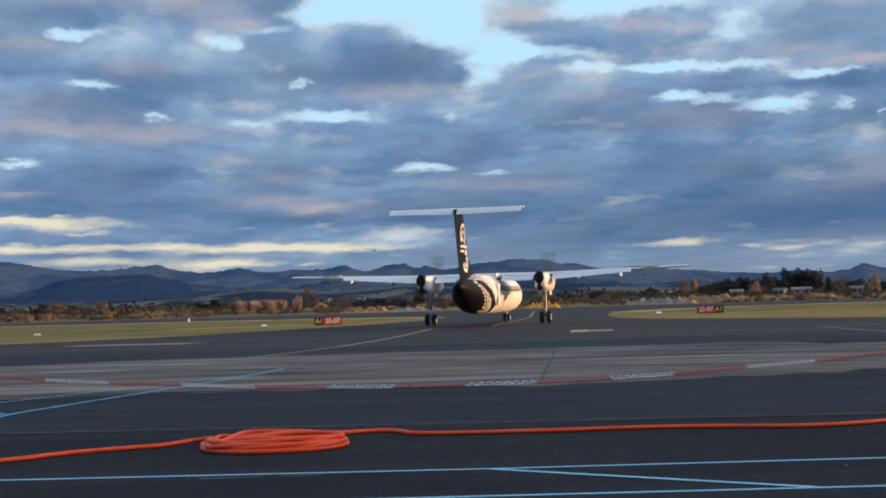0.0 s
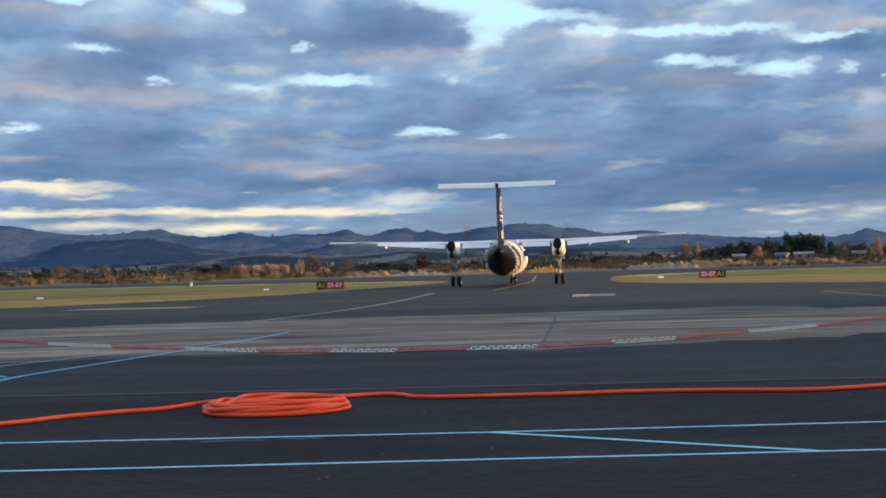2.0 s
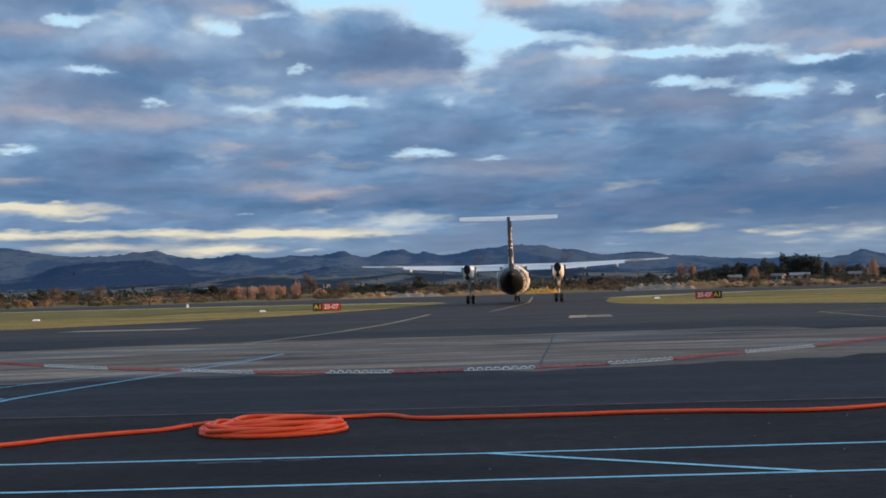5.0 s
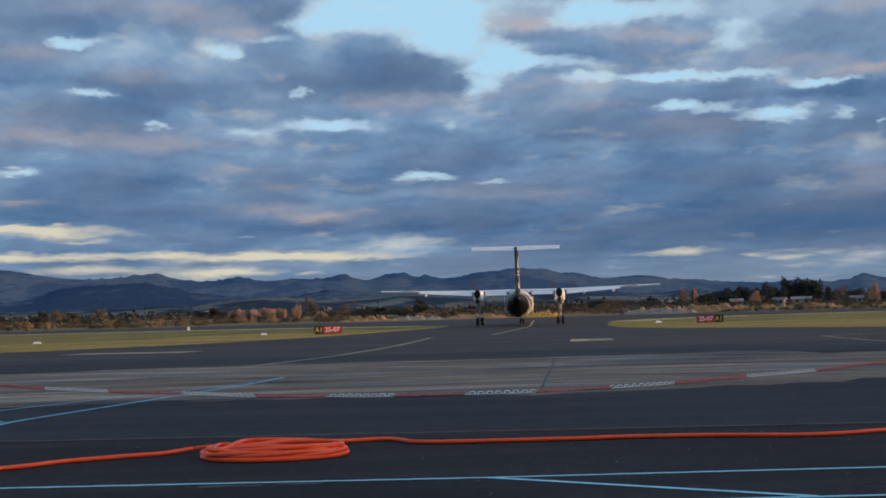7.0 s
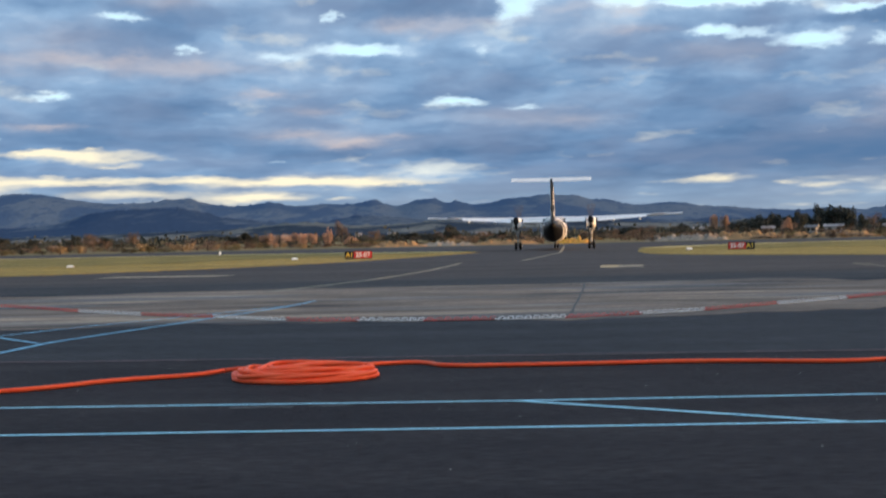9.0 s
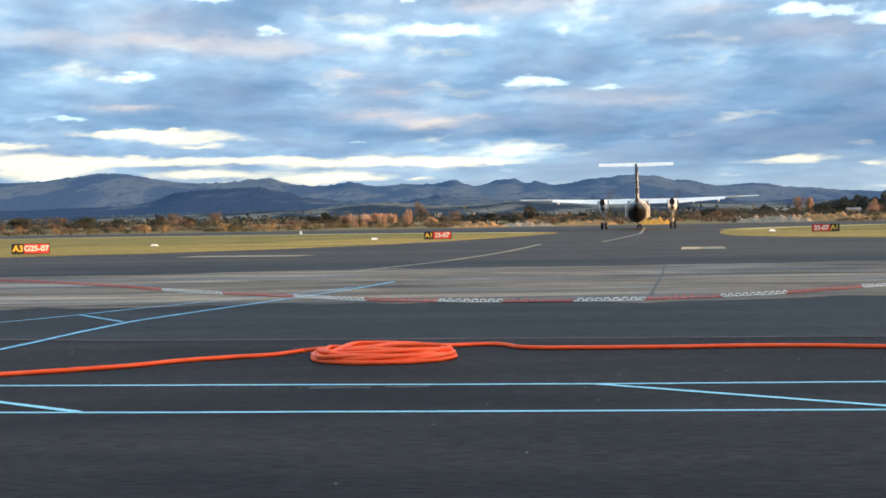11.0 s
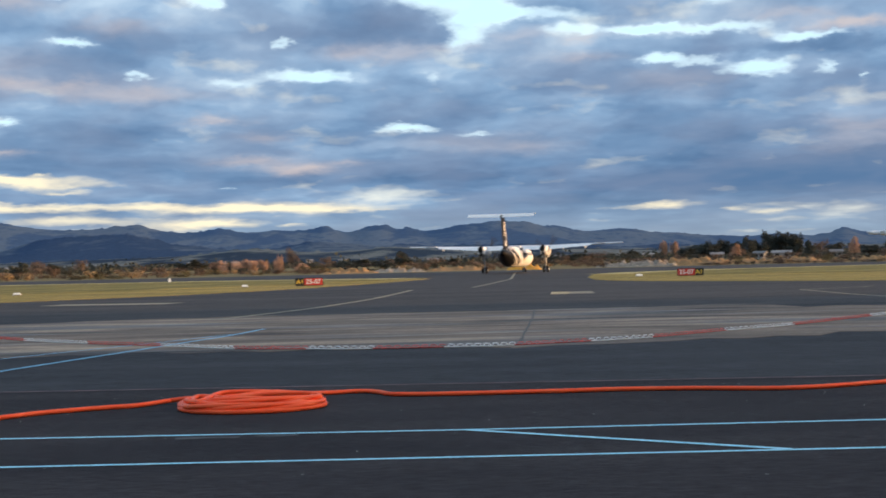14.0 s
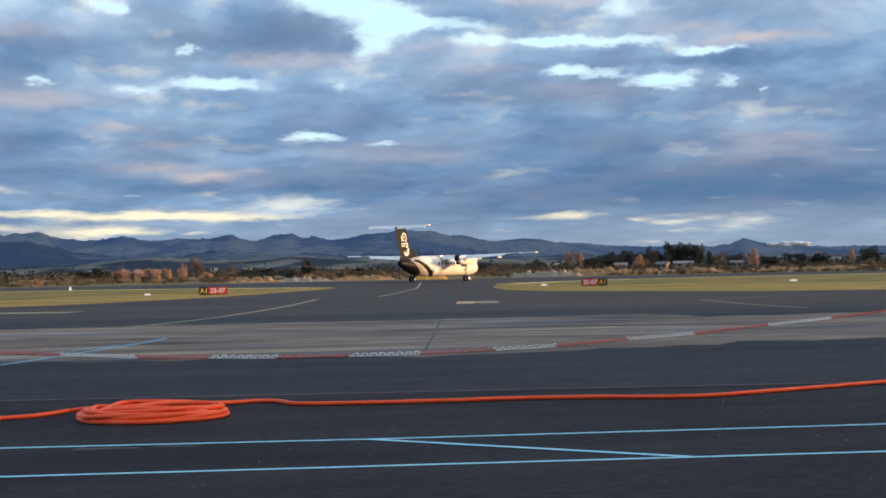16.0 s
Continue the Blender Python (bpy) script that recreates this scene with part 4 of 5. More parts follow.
# ---- houses, mounds ----
WALL_WHITE = material("white_weatherboard", (0.36, 0.35, 0.34), 0.7, spots=(0.27, 0.26, 0.26), scale=0.8, grain=0.1)
ROOF_GREY = material("grey_iron_roof", (0.15, 0.15, 0.165), 0.6, spots=(0.21, 0.205, 0.205), scale=0.6, grain=0.15, random_tone=0.4)
PANE = material("dark_window_pane", (0.02, 0.025, 0.03), 0.08)
GRAVEL = material("pale_gravel", (0.34, 0.29, 0.235), 0.95, spots=(0.22, 0.18, 0.14), scale=0.9, grain=0.4, grain_scale=4)
SAND = material("ochre_sand", (0.36, 0.21, 0.095), 0.95, spots=(0.26, 0.16, 0.08), scale=0.7, grain=0.3, grain_scale=4)


def house(az, far, wide, deep, eaves, turn, label):
    base = tagged(new("house"), label, "house", "houses behind the airfield")
    part("wall", box_bm(-wide / 2, wide / 2, -deep / 2, deep / 2, -0.3, eaves), WALL_WHITE, base)
    o, top = 0.5, eaves + deep * 0.27
    v = [(-wide / 2 - o, -deep / 2 - o, eaves - 0.1), (wide / 2 + o, -deep / 2 - o, eaves - 0.1), (wide / 2 + o, deep / 2 + o, eaves - 0.1), (-wide / 2 - o, deep / 2 + o, eaves - 0.1), (-wide / 2 - o, 0, top), (wide / 2 + o, 0, top)]
    part("roof", mesh_of("roof", v, [(0, 1, 5, 4), (2, 3, 4, 5), (0, 4, 3), (1, 2, 5), (3, 2, 1, 0)], ROOF_GREY), None, base)
    for i in range(max(2, int(wide / 3))):
        x = -wide / 2 + wide * (i + 0.5) / max(2, int(wide / 3))
        part("window", box_bm(x - 0.6, x + 0.6, -deep / 2 - 0.05, -deep / 2 + 0.02, eaves * 0.35, eaves * 0.8), PANE, base, "dark window")
    base.matrix_basis = pose(far * math.sin(radians(az)), far * math.cos(radians(az)), 0, 0, 0, turn - az)


for az, far, wide, deep, eaves, turn in [(-18.1, 820, 5, 3.4, 2.6, 10), (-17.05, 800, 4.4, 3, 3.0, -12), (-15.4, 780, 6, 3.4, 2.8, 20), (-11.05, 800, 5.5, 3, 2.8, -15), (9.4, 760, 7, 3.4, 2.6, 8), (12.15, 452, 3.6, 2.6, 1.9, 12), (13.9, 450, 3.4, 2.6, 1.9, -20),
                                         (14.75, 452, 5.6, 2.6, 2.0, 5), (16.9, 460, 3.6, 2.6, 1.9, 14), (19.4, 700, 6, 3.4, 3.0, 14), (20.8, 720, 5, 3.4, 3.0, -8), (0.3, 780, 6, 3.4, 2.6, 6), (-8.0, 1100, 5, 3.4, 4.2, 15), (-3.5, 1120, 6, 3.4, 4.6, -15), (-4.9, 1130, 5, 3.4, 4.8, 8), (-2.6, 1120, 4.6, 3.4, 4.4, 12),
                                         (-9.8, 1150, 7, 3.4, 4.4, 4), (5.6, 860, 10.5, 4, 3.0, 3)]:
    house(az, far, wide, deep, eaves, turn, "white weatherboard house with a grey iron roof" if wide < 10 else "long low white building with a grey roof")


def mound(name, az, far, wide, deep, high, mat, label, seed):
    verts, faces, n = [], [], 30
    for i in range(n + 1):
        for j in range(n + 1):
            u, v = i / n * 2 - 1, j / n * 2 - 1
            bulk = max(0.0, 1 - u ** 4) * max(0.0, 1 - v * v)
            lump = 0.62 + 0.8 * noise.fractal(Vector((u * wide * 0.55, v * deep * 0.5, seed)), 0.6, 2.0, 5)
            verts.append((u * wide / 2, v * deep / 2, -0.1 + high * bulk * max(0.1, lump)))
    for i in range(n):
        for j in range(n):
            a = i * (n + 1) + j
            faces.append((a, a + n + 1, a + n + 2, a + 1))
    ob = tagged(new(name, mesh_of(name, verts, faces, mat, True)), label, "mound")
    ob.matrix_basis = pose(far * math.sin(radians(az)), far * math.cos(radians(az)), 0, 0, 0, -az)


for i, (az, far, wide, deep, high, mat) in enumerate([(8.6, 240, 5, 4, 1.3, GRAVEL), (9.5, 238, 5.5, 4, 1.6, GRAVEL), (10.3, 243, 4, 4, 1.2, GRAVEL), (11.2, 240, 7, 5, 1.7, SAND), (7.9, 246, 4, 4, 0.9, GRAVEL), (13.0, 250, 8, 5, 1.3, SAND), (15.2, 246, 7, 5, 1.5, SAND),
                                                      (-3.2, 236, 6, 4, 1.0, SAND), (-1.2, 238, 6, 4, 0.9, GRAVEL), (1.3, 242, 7, 4, 0.9, SAND), (18.5, 250, 8, 4, 1.1, SAND), (20.9, 250, 7, 4, 1.2, SAND)]):
    mound("gravel_mound" if mat is GRAVEL else "sand_mound", az, far, wide * 1.7, deep, high * 0.85, mat, "pale heap of rubble and gravel" if mat is GRAVEL else "ochre heap of earth lit by low sun", i * 3.7)
# the bank's golden sunlight is put into its base colour
SUNLIT = material("sunlit_yellow_bank", (0.72, 0.36, 0.06), 0.9, spots=(0.62, 0.30, 0.06), scale=0.8, grain=0.2, grain_scale=5)
mound("sand_bank", 4.15, 226, 6.0, 2.5, 1.1, SUNLIT, "low bright yellow bank beside the runway, sunlit in its base colour", 40.0)


def steam(az, far, high, wide):
    rnd = random.Random(6)
    bm = bmesh.new()
    for i in range(70):
        u = rnd.uniform(-1, 1)
        r = wide * 0.055 * rnd.uniform(0.6, 1.2) * (1.1 - 0.5 * abs(u))
        bmesh.ops.create_icosphere(bm, subdivisions=2, radius=r, matrix=pose(u * wide / 2, rnd.uniform(-4, 4), high + rnd.uniform(-1, 1) * wide * 0.035) @ Matrix.Diagonal((2.2, 1, 0.8, 1)))
    for f in bm.faces:
        f.smooth = True
    white = material("white_steam", (0.85, 0.85, 0.86), 1.0, spots=(0.7, 0.72, 0.76), scale=0.1, spec=0.0)
    ob = part("steam_cloud", bm, white)
    tagged(ob, "white bank of steam lying before the hills", "steam")
    ob.matrix_basis = pose(far * math.sin(radians(az)), far * math.cos(radians(az)), 0, 0, 0, -az)


steam(19.0, 2050, 28, 56)

# ---- signs and markers ----
SIGN_RED = material("red_sign_face", (0.66, 0.045, 0.03), 0.45, grain=0.08)
SIGN_BLACK = material("black_sign_face", (0.014, 0.014, 0.015), 0.45)
SIGN_YELLOW = material("yellow_sign_letter", (0.80, 0.52, 0.06), 0.5)
SIGN_WHITE = material("white_sign_letter", (0.82, 0.80, 0.76), 0.5)
GALVANISED = material("galvanised_steel", (0.42, 0.42, 0.42), 0.45, metal=0.8, grain=0.15)
MARKER = material("white_marker_plastic", (0.80, 0.78, 0.72), 0.5, grain=0.1)


def words(text, size, mat, parent, x, y, z):
    cu = bpy.data.curves.new("text", "FONT")
    cu.body, cu.size, cu.align_x, cu.align_y, cu.extrude, cu.offset = text, size, "CENTER", "CENTER", 0.006, 0.012
    tmp = bpy.data.objects.new("text", cu)
    scene.collection.objects.link(tmp)
    me = bpy.data.meshes.new_from_object(tmp.evaluated_get(bpy.context.evaluated_depsgraph_get()))
    bpy.data.objects.remove(tmp)
    me.materials.clear()
    ob = part("lettering", me, mat, parent)
    ob.matrix_basis = pose(x, y, z, 90, 0, 0)


def taxi_sign(x, y, black_first, turn, name="A1", runway="25-07"):
    base = tagged(new("taxiway_sign"), "red and black taxiway sign on the grass reading %s and %s" % (name, runway), "sign", "taxiway signs")
    h0, h1, w = 0.05, 0.58, 1.05
    split = -0.37 if black_first else 0.37
    black = (-w, split) if black_first else (split, w)
    red = (split, w) if black_first else (-w, split)
    part("frame", box_bm(-w - 0.04, w + 0.04, -0.05, 0.16, h0 - 0.04, h1 + 0.04, 0.015), SIGN_BLACK, base)
    panel_b = part("black_panel", box_bm(black[0], black[1], -0.075, -0.048, h0, h1, 0.006), SIGN_BLACK, base, "black panel with yellow letters")
    panel_r = part("red_panel", box_bm(red[0], red[1], -0.075, -0.048, h0, h1, 0.006), SIGN_RED, base, "red panel with white numerals")
    words(name, 0.52, SIGN_YELLOW, panel_b, sum(black) / 2, -0.082, (h0 + h1) / 2)
    words(runway, 0.50 if len(runway) < 6 else 0.46, SIGN_WHITE, panel_r, sum(red) / 2, -0.082, (h0 + h1) / 2)
    for lx in (-0.8, 0.0, 0.8):
        part("leg", box_bm(lx - 0.03, lx + 0.03, 0.02, 0.08, -0.06, h0), GALVANISED, base)
    base.matrix_basis = pose(x, y, 0.03, 0, 0, turn)


taxi_sign(-9.25, 107.5, True, 5)
taxi_sign(22.1, 113.0, False, -8)
taxi_sign(-31.0, 78.2, True, 18, "A3", "G25-07")


def marker(x, y, high, wide):
    base = tagged(new("edge_marker"), "low white edge marker on the grass", "marker", "edge markers")
    v = [(-wide / 2, -0.22, 0), (wide / 2, -0.22, 0), (wide / 2, 0.22, 0), (-wide / 2, 0.22, 0), (-wide / 2 + 0.05, 0, high), (wide / 2 - 0.05, 0, high)]
    part("board", mesh_of("board", v, [(0, 1, 5, 4), (2, 3, 4, 5), (0, 4, 3), (1, 2, 5), (3, 2, 1, 0)], MARKER), None, base)
    part("foot", box_bm(-wide / 2 - 0.03, wide / 2 + 0.03, -0.25, 0.25, -0.03, 0.012), GALVANISED, base)
    base.matrix_basis = pose(x, y, 0.05, 0, 0, 5)


for x, y, high, wide in [(-29.8, 158, 0.42, 0.3), (-14.6, 109.5, 0.15, 0.5), (-29.3, 97.5, 0.13, 0.5), (39.8, 114.4, 0.17, 0.65), (18.6, 118, 0.17, 0.5)]:
    marker(x, y, high, wide)


# ---- unseen walls added beside and behind the apron; the east one shades it ----
WALL_PALE = material("pale_wall_cladding", (0.42, 0.41, 0.39), 0.7, spots=(0.36, 0.35, 0.34), scale=0.5, grain=0.08)
tagged(part("unseen_wall", box_bm(44, 46, -14, 52, -0.05, 7.0, 0.05), WALL_PALE), "plain pale unseen wall added beside the apron to shade it", "wall", "", "structure")
tagged(part("unseen_wall", box_bm(-70, 75, -16, -14, -0.05, 7.0, 0.05), WALL_PALE), "plain pale unseen wall added behind the apron", "wall", "", "structure")

# ---- aircraft: x to starboard, y to the nose, z up, origin on the ground between the main wheels ----
def livery():
    m = bpy.data.materials.new("white_and_black_fuselage_paint")
    m.use_nodes = True
    k = Nodes(m.node_tree)
    where = k.add("ShaderNodeTexCoord").outputs["Object"]
    sep = k.add("ShaderNodeSeparateXYZ", (where,))
    x, y, z = sep.outputs
    # fern frond sweeping forward and down from the tail: a black cone, curved leaflets, a black sweep under them
    up = k.math("SUBTRACT", z, 2.0)
    s = k.math("ADD", y, k.math("MULTIPLY", up, 1.35))
    bow = k.math("MULTIPLY", k.math("MULTIPLY", up, up), 0.55)
    leaf = k.math("ADD", k.math("MULTIPLY", k.math("SUBTRACT", s, bow), 2.3), k.math("MULTIPLY", k.math("ABSOLUTE", up), 0.9))
    teeth = k.math("MULTIPLY", k.math("PINGPONG", k.math("MULTIPLY", z, 4.5), 0.5), 1.3)
    white_leaf = k.math("GREATER_THAN", k.math("ADD", s, teeth), -8.1)
    share = k.range(s, -8.2, -4.9, 0.62, 0.16)
    stripe = k.math("LESS_THAN", k.math("FRACT", leaf), share)
    in_stripes = k.math("MULTIPLY", k.math("GREATER_THAN", s, -8.4), k.math("LESS_THAN", s, -5.0))
    sweep = k.math("ADD", y, k.math("MULTIPLY", up, 2.3))
    band = k.math("MULTIPLY", k.math("MULTIPLY", k.math("GREATER_THAN", sweep, -7.3), k.math("LESS_THAN", sweep, -5.9)), k.math("LESS_THAN", up, k.range(y, -8.0, -4.0, 0.9, -0.2)))
    dark = k.math("ADD", k.math("SUBTRACT", 1.0, white_leaf), k.math("ADD", k.math("MULTIPLY", stripe, in_stripes), band), clamp=True)
    dirt = k.range(k.noise(where, 1.3, 5, 0.6).outputs["Fac"], 0.3, 0.7, 0.92, 1.0)
    white = k.mix(1.0, (0.80, 0.79, 0.77), k.add("ShaderNodeCombineColor", (dirt, dirt, dirt)).outputs[0], "MULTIPLY")
    p = k.add("ShaderNodeBsdfPrincipled")
    k.put(p.inputs["Base Color"], k.mix(dark, white, (0.006, 0.006, 0.007)))
    k.put(p.inputs["Roughness"], 0.45)
    k.put(p.inputs["Specular IOR Level"], 0.12)
    out = k.add("ShaderNodeOutputMaterial")
    k.put(out.inputs[0], p.outputs[0])
    return m


def propeller_disc_material():
    return material("dark_propeller_blade", (0.03, 0.03, 0.032), 0.5)


def build_aircraft():
    body_paint = livery()
    white = material("white_aircraft_paint", (0.84, 0.85, 0.86), 0.3, spots=(0.76, 0.77, 0.78), scale=0.8, grain=0.05)
    wing_paint = material("pale_grey_wing_paint", (0.80, 0.82, 0.85), 0.3, spots=(0.66, 0.68, 0.72), scale=0.7, grain=0.06)
    black = material("black_tail_paint", (0.006, 0.006, 0.007), 0.45, spec=0.12)
    soot = material("sooty_exhaust", (0.008, 0.008, 0.008), 0.9)
    metal = material("landing_gear_paint", (0.70, 0.69, 0.67), 0.4, grain=0.1)
    rubber = material("tyre_rubber", (0.016, 0.016, 0.017), 0.85)
    blade_mat = propeller_disc_material()
    plane = tagged(new("aircraft"), "white twin-propeller airliner with a black tail and high wing, taxiing", "aircraft")

    # fuselage
    rings = [(12.5, 0.04, 1.62), (12.25, 0.36, 1.66), (11.7, 0.72, 1.76), (10.8, 1.04, 1.90), (9.8, 1.25, 2.00), (8.6, 1.30, 2.05), (2.0, 1.30, 2.05), (-4.6, 1.30, 2.05), (-6.4, 1.27, 2.08), (-8.0, 1.12, 2.12),
             (-9.2, 0.92, 2.20), (-10.5, 0.64, 2.33), (-11.6, 0.38, 2.45), (-12.2, 0.14, 2.52)]
    verts, faces, n = [], [], 28
    for y, r, z in rings:
        verts += [(r * math.sin(2 * math.pi * i / n), y, z + r * math.cos(2 * math.pi * i / n)) for i in range(n)]
    for k in range(len(rings) - 1):
        faces += [(k * n + i, k * n + (i + 1) % n, (k + 1) * n + (i + 1) % n, (k + 1) * n + i) for i in range(n)]
    faces += [tuple(range(n))[::-1], tuple((len(rings) - 1) * n + i for i in range(n))]
    fuselage = part("fuselage", mesh_of("fuselage", verts, faces, body_paint, True), None, plane, "white fuselage with black and white fern pattern aft")
    pane = material("cabin_window", (0.02, 0.025, 0.03), 0.1)
    for side in (-1, 1):
        for i in range(13):
            y = 8.0 - i * 0.98
            bm = bmesh.new()
            bmesh.ops.create_cone(bm, cap_ends=True, segments=10, radius1=0.17, radius2=0.16, depth=0.03, matrix=pose(side * 1.325, y, 2.42, 0, 90, 0) @ Matrix.Diagonal((1.25, 0.9, 1, 1)))
            part("cabin_window", bm, pane, fuselage)
        bm = box_bm(side * 1.33 - 0.03, side * 1.33 + 0.03, -4.4, -3.55, 1.25, 2.75, 0.02)
        part("cabin_door", bm, white, fuselage)
    v = [(-0.7, 10.75, 2.52), (0.7, 10.75, 2.52), (0.62, 10.2, 3.0), (-0.62, 10.2, 3.0)]
    part("windscreen", mesh_of("windscreen", v + [(a, b - 0.15, c - 0.05) for a, b, c in v], [(0, 1, 2, 3), (7, 6, 5, 4), (0, 4, 5, 1), (1, 5, 6, 2), (2, 6, 7, 3), (3, 7, 4, 0)], pane), None, plane)

    def aerofoil(stations, mat, name, parent, label=""):
        """stations: centre of the section, chord along y, thickness along an axis given by the plane of the surface."""
        vs, fs = [], []
        shape = [(0.5, 0.0), (0.42, 0.34), (0.25, 0.5), (0.0, 0.46), (-0.3, 0.2), (-0.5, 0.02), (-0.5, -0.02), (-0.3, -0.16), (0.0, -0.36), (0.25, -0.42), (0.42, -0.3)]
        m = len(shape)
        for (x, y, z), chord, thick, upright in stations:
            vs += [((x + t * thick, y + c * chord, z) if upright else (x, y + c * chord, z + t * thick)) for c, t in shape]
        for k in range(len(stations) - 1):
            fs += [(k * m + i, k * m + (i + 1) % m, (k + 1) * m + (i + 1) % m, (k + 1) * m + i) for i in range(m)]
        fs += [tuple(range(m))[::-1], tuple((len(stations) - 1) * m + i for i in range(m))]
        me = mesh_of(name, vs, fs, mat)
        bm = bmesh.new()
        bm.from_mesh(me)
        bmesh.ops.recalc_face_normals(bm, faces=bm.faces)
        bm.to_mesh(me)
        bm.free()
        return part(name, me, None, parent, label)

    def droop(ob, y, z, degrees):
        """Turns a hinged surface down about its hinge line."""
        ob.matrix_basis = pose(0, y, z) @ pose(0, 0, 0, degrees) @ pose(0, -y, -z)

    # high wing with flaps and their tracks
    aerofoil([((-13.7, 0.35, 3.60), 1.25, 0.16, False), ((-4.2, 0.2, 3.28), 2.4, 0.40, False), ((0, 0.2, 3.28), 2.5, 0.46, False), ((4.2, 0.2, 3.28), 2.4, 0.40, False), ((13.7, 0.35, 3.60), 1.25, 0.16, False)], wing_paint, "wing", plane, "long pale high wing")
    part("wing_fairing", box_bm(-1.05, 1.05, -1.6, 2.1, 2.95, 3.45, 0.2), white, plane)
    for side in (-1, 1):
        droop(aerofoil([((side * 1.2, -1.35, 3.24), 1.0, 0.13, False), ((side * 3.3, -1.35, 3.24), 1.0, 0.13, False)], white, "flap", plane), -0.9, 3.26, 20)
        droop(aerofoil([((side * 4.6, -1.35, 3.24), 0.98, 0.12, False), ((side * 9.8, -0.92, 3.42), 0.70, 0.10, False)], white, "flap", plane), -0.9, 3.28, 20)
        aerofoil([((side * 10.0, -0.45, 3.44), 0.4, 0.07, False), ((side * 13.5, -0.28, 3.56), 0.32, 0.05, False)], wing_paint, "aileron", plane)
        for x in (6.3, 9.1):
            bm = bmesh.new()
            bmesh.ops.create_icosphere(bm, subdivisions=2, radius=1.0, matrix=pose(side * x, -1.0, 2.98 + (x - 6) * 0.04) @ Matrix.Diagonal((0.12, 0.75, 0.17, 1)))
            part("flap_track", bm, white, plane)
        part("spoiler", box_bm(side * 10.9 - 0.7, side * 10.9 + 0.7, -0.35, 0.2, 3.60, 3.64), wing_paint, plane).matrix_basis = pose(0, 0, 0)

        # engine nacelle
        nx, sec, vs, fs, m = side * 3.94, [(3.2, 0.30, 0.30, 2.92), (2.8, 0.46, 0.52, 2.86), (1.6, 0.52, 0.66, 2.80), (0.0, 0.53, 0.66, 2.78), (-1.6, 0.50, 0.60, 2.80), (-2.5, 0.40, 0.48, 2.86), (-2.75, 0.32, 0.38, 2.88)], [], [], 16
        for y, rx, rz, z in sec:
            for i in range(m):
                a = 2 * math.pi * i / m
                c, s = math.cos(a), math.sin(a)
                vs.append((nx + rx * math.copysign(abs(c) ** 0.6, c), y, z + rz * math.copysign(abs(s) ** 0.6, s)))
        for k in range(len(sec) - 1):
            fs += [(k * m + i, k * m + (i + 1) % m, (k + 1) * m + (i + 1) % m, (k + 1) * m + i) for i in range(m)]
        fs += [tuple(range(m))[::-1], tuple((len(sec) - 1) * m + i for i in range(m))]
        nacelle = part("nacelle", mesh_of("nacelle", vs, fs, white, True), None, plane, "white engine nacelle")
        bm = bmesh.new()
        bmesh.ops.create_cone(bm, cap_ends=True, segments=20, radius1=0.34, radius2=0.31, depth=0.9, matrix=pose(nx - 0.08, -2.55, 3.06, 90, 0, 0) @ Matrix.Diagonal((0.95, 1.3, 1, 1)))
        part("exhaust", bm, soot, nacelle, "sooty black exhaust")
        # solid dark block for the narrow dark streak under the exhaust
        part("wheel_well", box_bm(nx - 0.24, nx + 0.1, -2.82, -1.2, 2.2, 2.75, 0.08), soot, nacelle, "narrow dark block below the exhaust")
        for dx in (-0.36, 0.36):
            part("gear_door", box_bm(nx + dx - 0.02, nx + dx + 0.02, -0.6, 0.9, 1.9, 2.3, 0.01), white, nacelle)

        # main gear
        v, f = tube([Vector((nx, 0.05, 2.3)), Vector((nx, 0.02, 1.3)), Vector((nx, 0, 0.42))], lambda s: 0.13 - 0.05 * s, 10)
        part("gear_strut", mesh_of("gear_strut", v, f, metal, True), None, plane)
        v, f = tube([Vector((nx - 0.22, -1.5, 2.3)), Vector((nx - 0.03, -0.05, 1.15))], 0.05, 8)
        part("drag_brace", mesh_of("drag_brace", v, f, metal, True), None, plane)
        v, f = tube([Vector((nx + 0.22, -1.5, 2.3)), Vector((nx + 0.03, -0.05, 1.15))], 0.05, 8)
        part("drag_brace", mesh_of("drag_brace", v, f, metal, True), None, plane)
        v, f = tube([Vector((nx - 0.3, 0, 0.42)), Vector((nx + 0.3, 0, 0.42))], 0.05, 8)
        part("axle", mesh_of("axle", v, f, metal, True), None, plane)

    # nose gear
    v, f = tube([Vector((0, 10.0, 1.1)), Vector((0, 10.05, 0.3))], 0.08, 8)
    part("nose_strut", mesh_of("nose_strut", v, f, metal, True), None, plane)

    def wheel(x, y, r, w):
        bm = bmesh.new()
        bmesh.ops.create_cone(bm, cap_ends=True, segments=24, radius1=r, radius2=r, depth=w, matrix=pose(0, 0, 0, 0, 90, 0))
        bmesh.ops.bevel(bm, geom=[e for e in bm.edges if len(e.link_faces) == 2 and any(len(g.verts) > 4 for g in e.link_faces)], offset=w * 0.28, segments=3, affect="EDGES")
        tyre = part("wheel", bm, rubber, plane, "black rubber tyre")
        bm = bmesh.new()
        bmesh.ops.create_cone(bm, cap_ends=True, segments=16, radius1=r * 0.5, radius2=r * 0.5, depth=w * 1.06, matrix=pose(0, 0, 0, 0, 90, 0))
        part("rim", bm, metal, tyre)
        tyre.matrix_basis = pose(x, y, r)
        return tyre, (x, y, r)

